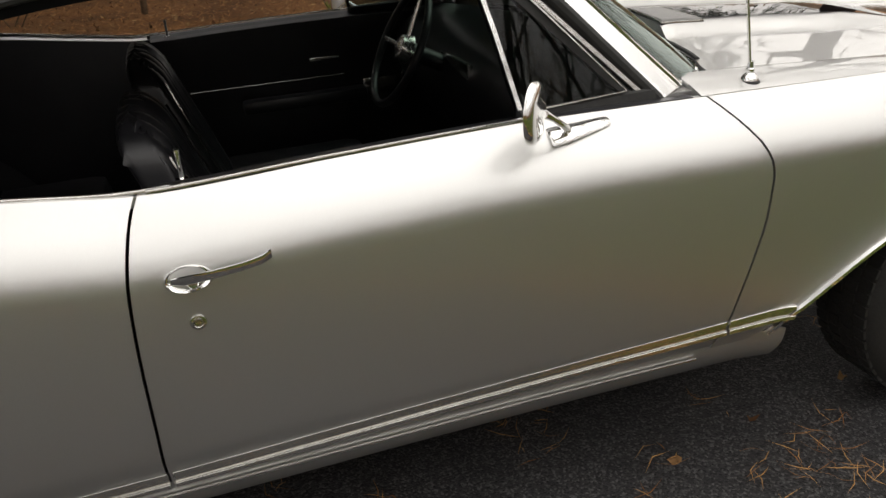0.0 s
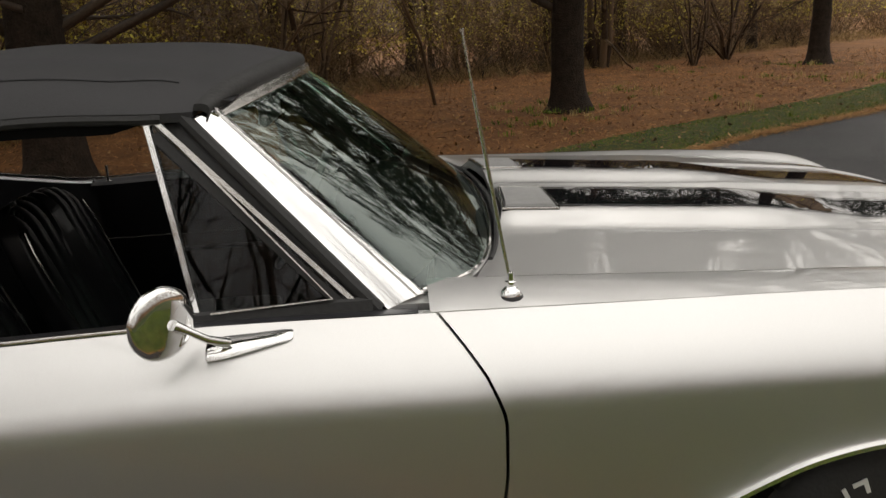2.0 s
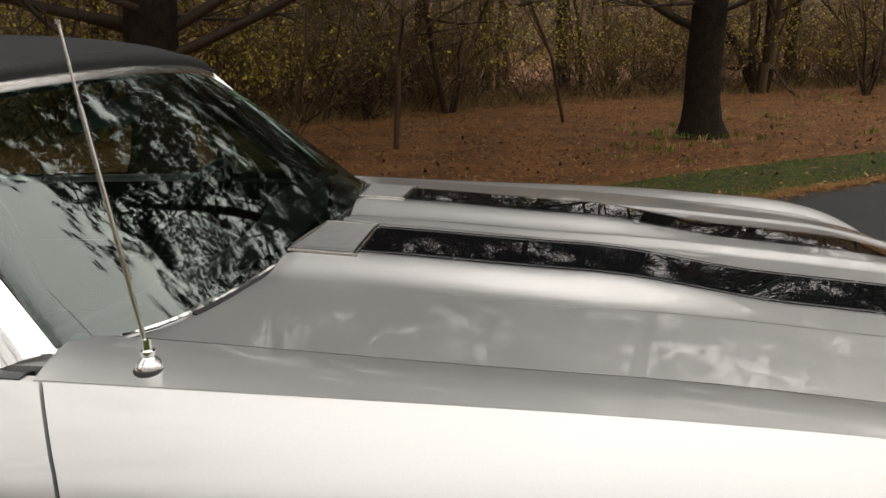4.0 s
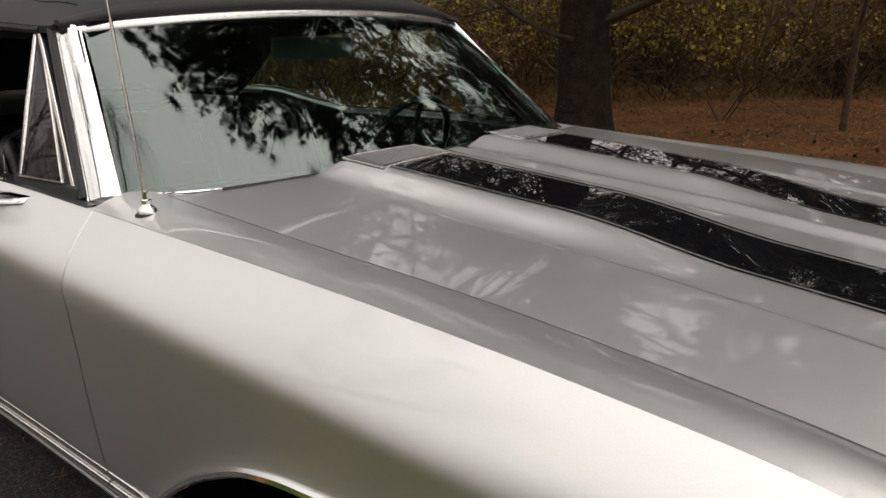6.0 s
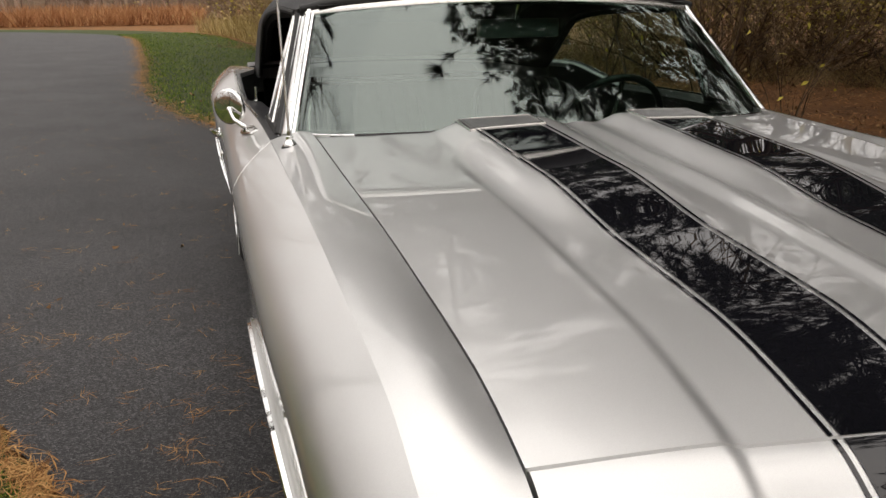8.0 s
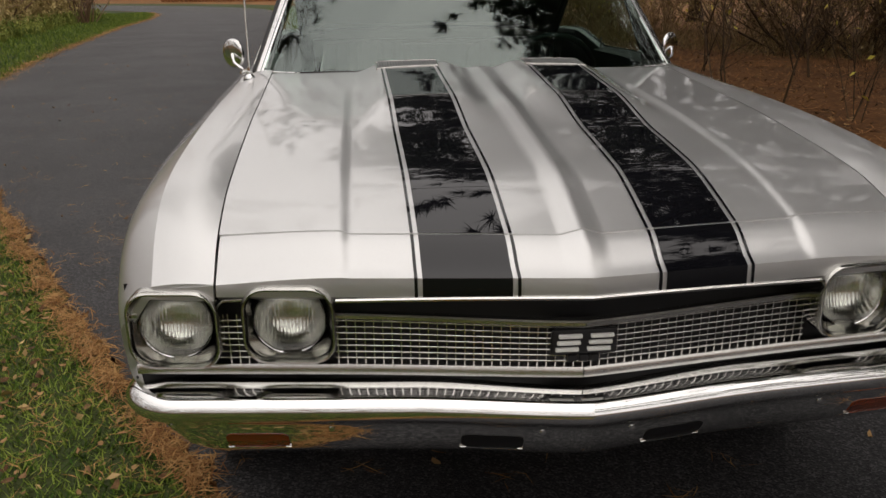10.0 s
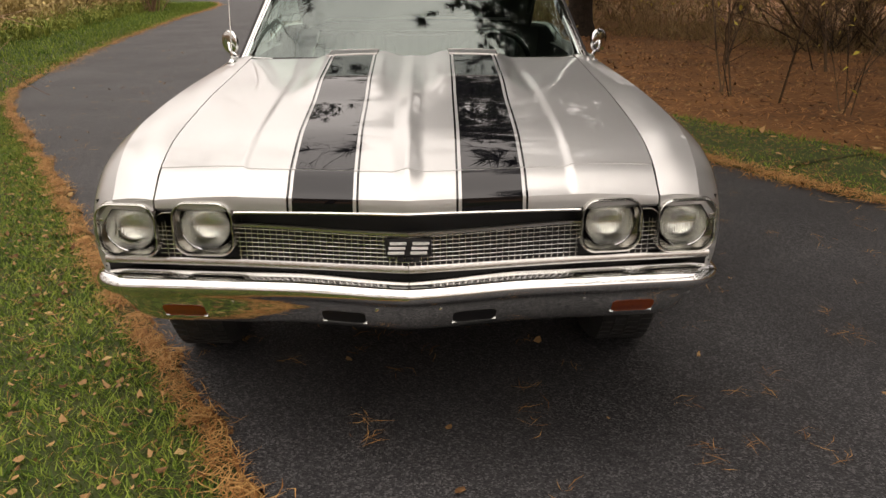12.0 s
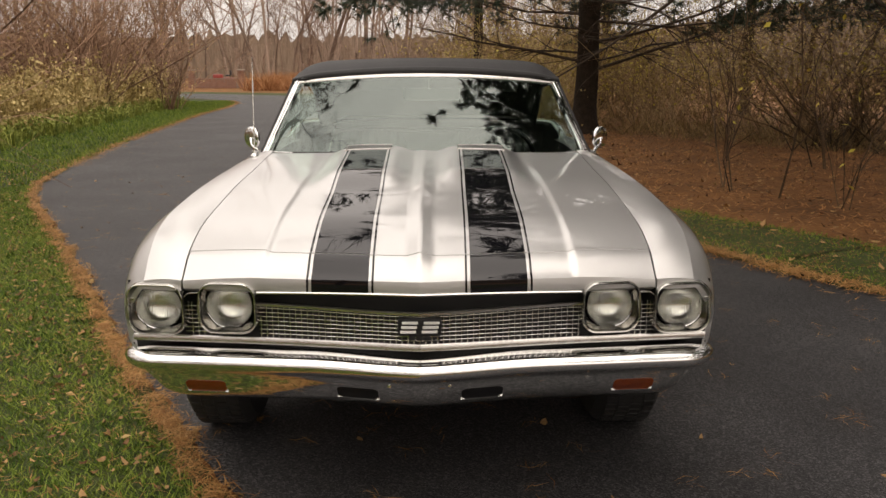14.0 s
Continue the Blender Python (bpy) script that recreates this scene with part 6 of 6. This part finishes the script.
def one_shrub(name, x, y, s, seed, label, mat, stems=14, height=3.0, spread=0.9):
    v, f, t = shrub(seed, stems, height, spread)
    ob = thing(name, label, "shrub", (x, y, GROUND))
    me = fast_mesh("twigwork", v * s, f, mat)
    k = new("twigwork", me)
    k.parent = ob
    t = t[::13] * s
    lv = hanging("foliage", t, (0.04, 0.09), YELLOWLEAF, "sparse yellow leaves", "")
    lv.parent = ob
    return ob


one_shrub("bush", -9.0, 26.3, 1.55, 91, "large bare bush beside the bend of the drive", BRUSH, 22, 2.9, 0.75)
for k, (x, y, s, n) in enumerate(((3.38, 7.2, 0.85, 4), (3.87, 6.66, 1.0, 1), (4.1, 5.9, 0.6, 5), (5.5, 9.2, 1.0, 3), (4.4, 10.2, 0.9, 3), (9.2, 4.76, 0.9, 3))):
    one_shrub("sapling", x, y, s, 120 + k, "thin brown sapling rising from the needle bed", SAPLING, n, 3.4, 0.5)
for k, (x, y, r, lean) in enumerate(((9.15, 3.2, 0.045, 0.02), (12.9, 0.9, 0.035, 0.2), (11.9, 5.6, 0.03, -0.1))):
    young = thing("young_tree", "slim leafless young tree at the thicket's edge", "tree", (x, y, GROUND))
    v, f = bare_tree(210 + k, 6.0, r, 3, 5, 0.0, 0.0066, 0.22)
    v[:, 1] += lean * v[:, 2]
    new("branchwork", fast_mesh("branchwork", v, f, SAPLING)).parent = young


def stem_clump(x, y, seed, stems, height, r, spread, label):
    """Several dark stems leaning out of one foot, each forking into thin branches."""
    rnd = np.random.default_rng(seed)
    tw = Twigs()
    for k in range(stems):
        a = 2 * np.pi * k / stems + rnd.normal(0, 0.3)
        out = np.array([math.cos(a), math.sin(a), 0.0])
        d = out * spread * (0.4 + 0.8 * rnd.random()) + np.array([0, 0, 1.0])
        rad = r * (0.6 + 0.6 * rnd.random())
        for j, (p, q, rr) in enumerate(wander(tw, rnd, out * r * 1.3, d / np.linalg.norm(d), height * (0.7 + 0.5 * rnd.random()), rad, 8, 0.02, 0.09)):
            for _ in range(1 + (j > 2)):
                e = q * 0.8 + rnd.normal(0, 0.6, 3)
                for p2, q2, r2 in wander(tw, rnd, p, e / np.linalg.norm(e), height * (0.12 + 0.2 * rnd.random()), max(0.006, rr * 0.45), 4, 0.01, 0.2):
                    for _ in range(2):
                        f = q2 + rnd.normal(0, 0.7, 3)
                        tw.add(p2, p2 + f * 0.3, 0.006, 0.002)
    v, f = tw.arrays(5)
    ob = thing("multi_stem_tree", label, "tree", (x, y, GROUND - 0.03))
    new("branchwork", fast_mesh("branchwork", v, f, SAPLING)).parent = ob


stem_clump(21.2, -4.4, 301, 6, 7.0, 0.11, 0.32, "leafless tree of several dark stems at the thicket's edge")
stem_clump(21.4, -8.2, 302, 9, 4.6, 0.05, 0.6, "spreading leafless shrub of many thin stems")
stem_clump(19.8, -6.6, 303, 6, 3.8, 0.035, 0.5, "small leafless shrub at the edge of the needle bed")
stem_clump(15.2, 3.2, 304, 3, 6.5, 0.07, 0.4, "leaning dark stems rising from the brush heap")


def trunk_mesh(pts, radii, sides=18, seed=3):
    bm = bmesh.new()
    tube(bm, pts, radii, sides)
    rnd = random.Random(seed)
    for v in bm.verts:
        k = noise.noise(Vector((v.co.x * 9, v.co.y * 9, v.co.z * 2.2)) + Vector((seed, 0, 0)))
        c = Vector((pts[0][0], pts[0][1], v.co.z))
        v.co += (v.co - c).normalized() * 0.022 * k
    return bm


def pine(x, y, r, height, seed, label, crown_low=3.0, reach=4.6, dead_low=1.6, limbs=36, needles=15, size=1.0, low_limbs=(), pitch=0.22, droop=-0.035, toward=0):
    rnd = first = np.random.default_rng(seed)
    ob = thing("pine_tree", label, "tree", (x, y, GROUND))
    hs = [0, 0.12, 0.3, 0.6, 1.2, 2, 3, 4.5, 6, 8, 10, height]
    hs = [h for h in hs if h <= height]
    wob = [(0.02 * rnd.normal() * min(1, h), 0.02 * rnd.normal() * min(1, h)) for h in hs]
    part("trunk", trunk_mesh([(wob[i][0], wob[i][1], h - 0.05) for i, h in enumerate(hs)], [r * (1.62 if h == 0 else 1.30 if h < 0.2 else 1.10 if h < 0.5 else 1.0 - 0.75 * h / height) for h in hs], 20, seed), BARK, ob, "furrowed dark brown trunk")
    tw, tufts = Twigs(), []
    for k in range(limbs + toward):
        if k == limbs:
            rnd = np.random.default_rng(seed + 500)
        h = dead_low + (height - dead_low - 0.3) * (k / limbs) ** 0.9
        a = k * 2.4 + rnd.normal(0, 0.3)
        if k >= limbs:
            # more boughs on the side over the drive
            h, a = rnd.uniform(4.8, 9.5), math.atan2(-0.75, -0.8) + rnd.normal(0, 0.42)
        L = reach * (1 - 0.62 * ((h - dead_low) / (height - dead_low)) ** 1.4) * (0.75 + 0.4 * rnd.random())
        live = h > crown_low
        if not live:
            L *= 0.62
        if k >= limbs:
            L *= 0.88
        d = np.array([math.cos(a), math.sin(a), pitch + 0.12 * rnd.normal()])
        d /= np.linalg.norm(d)
        main = wander(tw, rnd, np.array([0, 0, h]) + d * r * 0.5, d, L, 0.020 + 0.010 * L / 4, 7, droop if live else 0.01, 0.11)
        for j, (p, q, rr) in enumerate(main):
            for sgn in (-1, 1, 1 if rnd.random() < 0.4 else -1):
                s = np.cross(q, [0, 0, 1]) * sgn + q * 0.9 + rnd.normal(0, 0.25, 3)
                s /= np.linalg.norm(s)
                side = wander(tw, rnd, p, s, L * (0.14 + 0.16 * rnd.random()), max(0.005, rr * 0.55), 3, 0.02, 0.16)
                for p2, q2, r2 in side:
                    for _ in range(2):
                        s2 = q2 * 0.8 + rnd.normal(0, 0.5, 3)
                        s2 /= np.linalg.norm(s2)
                        e = p2 + s2 * (0.10 + 0.16 * rnd.random())
                        tw.add(p2, e, 0.004, 0.002)
                        if live and j > 1 and e[2] > 2.1:
                            tufts.append((e, s2))
                    if live and j > 1 and p2[2] > 2.1:
                        tufts.append((p2, q2))
    rnd = first
    for h, d, L, rad, lift in low_limbs:
        d = np.array(d, float) / np.linalg.norm(d)
        main = wander(tw, rnd, np.array([0, 0, h]) + d * r * 0.6, d, L, rad, 12, lift, 0.035)
        for p, q, rr in main[2:]:
            for _ in range(2):
                s = q * 0.8 + rnd.normal(0, 0.6, 3)
                for p2, q2, r2 in wander(tw, rnd, p, s / np.linalg.norm(s), 0.4 + 0.7 * rnd.random(), max(0.006, rr * 0.45), 3, 0.01, 0.2):
                    for _ in range(2):
                        s2 = q2 + rnd.normal(0, 0.6, 3)
                        tw.add(p2, p2 + s2 * 0.22, 0.004, 0.0015)
    v, f = tw.arrays(3)
    me = fast_mesh("branchwork", v, f, PINELIMB)
    b = new("branchwork", me)
    b.parent = ob
    if tufts:
        e = np.array([t[0] for t in tufts])
        s = np.array([t[1] for t in tufts])
        m = needles
        n = len(e) * m
        E, S = np.repeat(e, m, 0), np.repeat(s, m, 0)
        D = S * 0.75 + rnd.normal(0, 0.55, (n, 3))
        D /= np.linalg.norm(D, axis=1)[:, None]
        l = (0.10 + 0.09 * rnd.random(n)) * size
        side = np.cross(D, rnd.normal(0, 1, (n, 3)))
        side /= np.linalg.norm(side, axis=1)[:, None] + 1e-9
        V = np.empty((n, 3, 3))
        V[:, 0] = E + side * 0.0058 * size
        V[:, 1] = E - side * 0.0058 * size
        V[:, 2] = E + D * l[:, None]
        me = fast_mesh("crown", V.reshape(-1, 3), np.arange(3 * n).reshape(-1, 3), PINEGREEN)
        c = new("crown", me)
        c.parent = ob
        c["label"] = "long dark green needles in tufts"
    return ob


pine(6.5, 5.25, 0.30, 13.0, 5, "tall pine with wide limbs leaning over the drive", 2.5, 6.6, 1.7, 66, 40, 1.45,
     ((1.10, (-0.92, 0.05, 0.0), 4.6, 0.036, 0.055), (1.75, (-0.85, -0.05, 0.03), 3.6, 0.045, 0.02), (1.45, (0.25, -0.85, 0.5), 4.0, 0.07, 0.02), (1.5, (0.1, 0.9, 0.25), 4.5, 0.06, 0.01), (1.25, (0.1, -0.95, 0.28), 4.4, 0.065, 0.03), (1.6, (-0.35, 0.85, 0.12), 4.8, 0.07, 0.03), (1.9, (-0.2, 0.9, 0.3), 4.0, 0.06, 0.02)), toward=15)
pine(10.8, -1.1, 0.27, 12.5, 6, "stout pine standing in its own needle bed", 3.2, 5.2, 1.5, 44, 14, 1.6, ((1.45, (0.15, 0.8, 0.42), 4.2, 0.07, 0.02), (1.7, (-0.2, -0.9, 0.35), 3.6, 0.05, 0.0)))
pine(17.8, -9.0, 0.24, 12.5, 7, "pine trunk further along the needle bed", 3.6, 5.0, 1.6, 36, 10, 1.9)
pine(3.35, 15.9, 0.26, 13.5, 8, "dark pine with drooping limbs behind the car", 2.35, 5.8, 1.5, 92, 26, 1.5,
     ((1.3, (0.9, -0.3, 0.3), 4.2, 0.045, 0.0), (1.9, (0.8, -0.5, 0.2), 4.5, 0.045, 0.0), (1.5, (-0.9, -0.2, 0.15), 3.6, 0.04, 0.0)), 0.10, -0.055)
# added out of view, only to darken what the car body reflects
pine(7.6, -6.6, 0.25, 13.0, 11, "unseen pine added for reflections towards the drive's far end", 3.6, 5.6, 2.2, 36, 12, 1.6)
for k, (x, y) in enumerate(((13.8, 9.2), (19.5, 4.4), (16.5, 11.5), (22.0, 7.5), (25.0, 0.8), (28.0, -7.0), (27.0, -11.5), (23.5, -3.4))):
    pine(x, y, 0.17 + 0.02 * (k % 3), 11.5 + (k % 4), 20 + k, "pine among the brown thicket", 2.9, 5.0, 1.8, 24, 5, 3.4)
for k, (x, y) in enumerate(((11.5, 17.0), (9.5, 23.0), (1.6, 27.5), (6.0, 27.0))):
    pine(x, y, 0.15 + 0.02 * (k % 3), 11.0 + (k % 4), 40 + k, "slim pine far back in the wood", 4.5, 4.0, 2.4, 18, 6, 2.6)

# bare tree on the verge whose limbs hang over the drive
oak = thing("bare_tree", "leafless tree on the grass verge with crooked limbs", "tree", (-4.7, 5.3, GROUND))
v, f = bare_tree(77, 11.5, 0.24, 4, 4, 0.3)
new("branchwork", fast_mesh("branchwork", v, f, BARK)).parent = oak
rnd = np.random.default_rng(78)
tw = Twigs()
for h, d, reach in ((4.6, (0.75, -0.25, 0.62), 3.6), (5.2, (0.30, -0.60, 0.70), 3.2), (4.2, (0.85, 0.15, 0.75), 3.4)):
    for p, q, r in wander(tw, rnd, np.array([0, 0, h]), np.array(d), reach, 0.07, 8, 0.02, 0.16):
        for _ in range(3):
            e = q * 0.7 + rnd.normal(0, 0.6, 3)
            for p2, q2, r2 in wander(tw, rnd, p, e / np.linalg.norm(e), 0.5 + 0.9 * rnd.random(), max(0.012, r * 0.5), 4, 0.01, 0.25):
                for _ in range(2):
                    tw.add(p2, p2 + (q2 + rnd.normal(0, 0.7, 3)) * 0.3, 0.009, 0.004)
v, f = tw.arrays(4)
new("limbs", fast_mesh("limbs", v, f, BARK)).parent = oak

# ---- far bend: brick wall and a red mower ----
wall = thing("brick_wall", "low red-brown brick wall with piers and pale caps", "wall", (-15.4, 57.0, GROUND))
brick = bmesh.new()
box(brick, 0, 0, 0, 0.215, 0.10, 0.065, 0.004)
brick_me = finish("brick", brick, BRICK, False)
for row in range(9):
    for col in range(13):
        b = new("brick", brick_me)
        b.parent = wall
        b.location = (-1.5 + col * 0.228 + 0.11 * (row % 2), 0, 0.04 + row * 0.076)
for px in (-1.75, 1.75):
    for row in range(16):
        b = new("brick", brick_me)
        b.parent = wall
        b.location = (px + 0.04 * (-1) ** row, -0.06, 0.04 + row * 0.076)
        b.scale = (1.9, 2.6, 1)
    bm = bmesh.new()
    box(bm, px, -0.06, 1.30, 0.52, 0.38, 0.07, 0.012)
    part("cap", bm, simple("pale_cap_stone", (0.38, 0.33, 0.27), 0.8), wall)
bm = bmesh.new()
box(bm, 0, 0.0, 0.36, 3.2, 0.085, 0.70)
part("mortar", bm, simple("grey_mortar", (0.24, 0.20, 0.17), 0.9), wall)
mower = thing("riding_mower", "red riding mower with black seat behind the brick wall", "mower", (-15.2, 58.2, GROUND))
mower.scale = (0.72, 0.72, 0.8)
bm = bmesh.new()
box(bm, -0.55, 0, 0.95, 0.95, 0.70, 0.55, 0.12)
box(bm, 0.45, 0, 0.80, 1.0, 0.80, 0.25, 0.08)
part("bonnet", bm, REDPAINT, mower)
bm = bmesh.new()
box(bm, 0.45, 0, 1.12, 0.45, 0.5, 0.12, 0.05)
box(bm, 0.72, 0, 1.35, 0.12, 0.5, 0.45, 0.05)
part("seat", bm, VINYL, mower)
for wx, wr in ((-0.8, 0.25), (0.6, 0.36)):
    for wy in (-0.45, 0.45):
        bm = bmesh.new()
        lathe(bm, [(0, -0.1), (wr * 0.5, -0.1), (wr * 0.9, -0.09), (wr, -0.05), (wr, 0.05), (wr * 0.9, 0.09), (wr * 0.5, 0.1), (0, 0.1)], Matrix.Translation((wx, wy, wr + 0.02)) @ Matrix.Rotation(radians(90), 4, "X"), 24)
        part("wheel", bm, TYRE, mower)
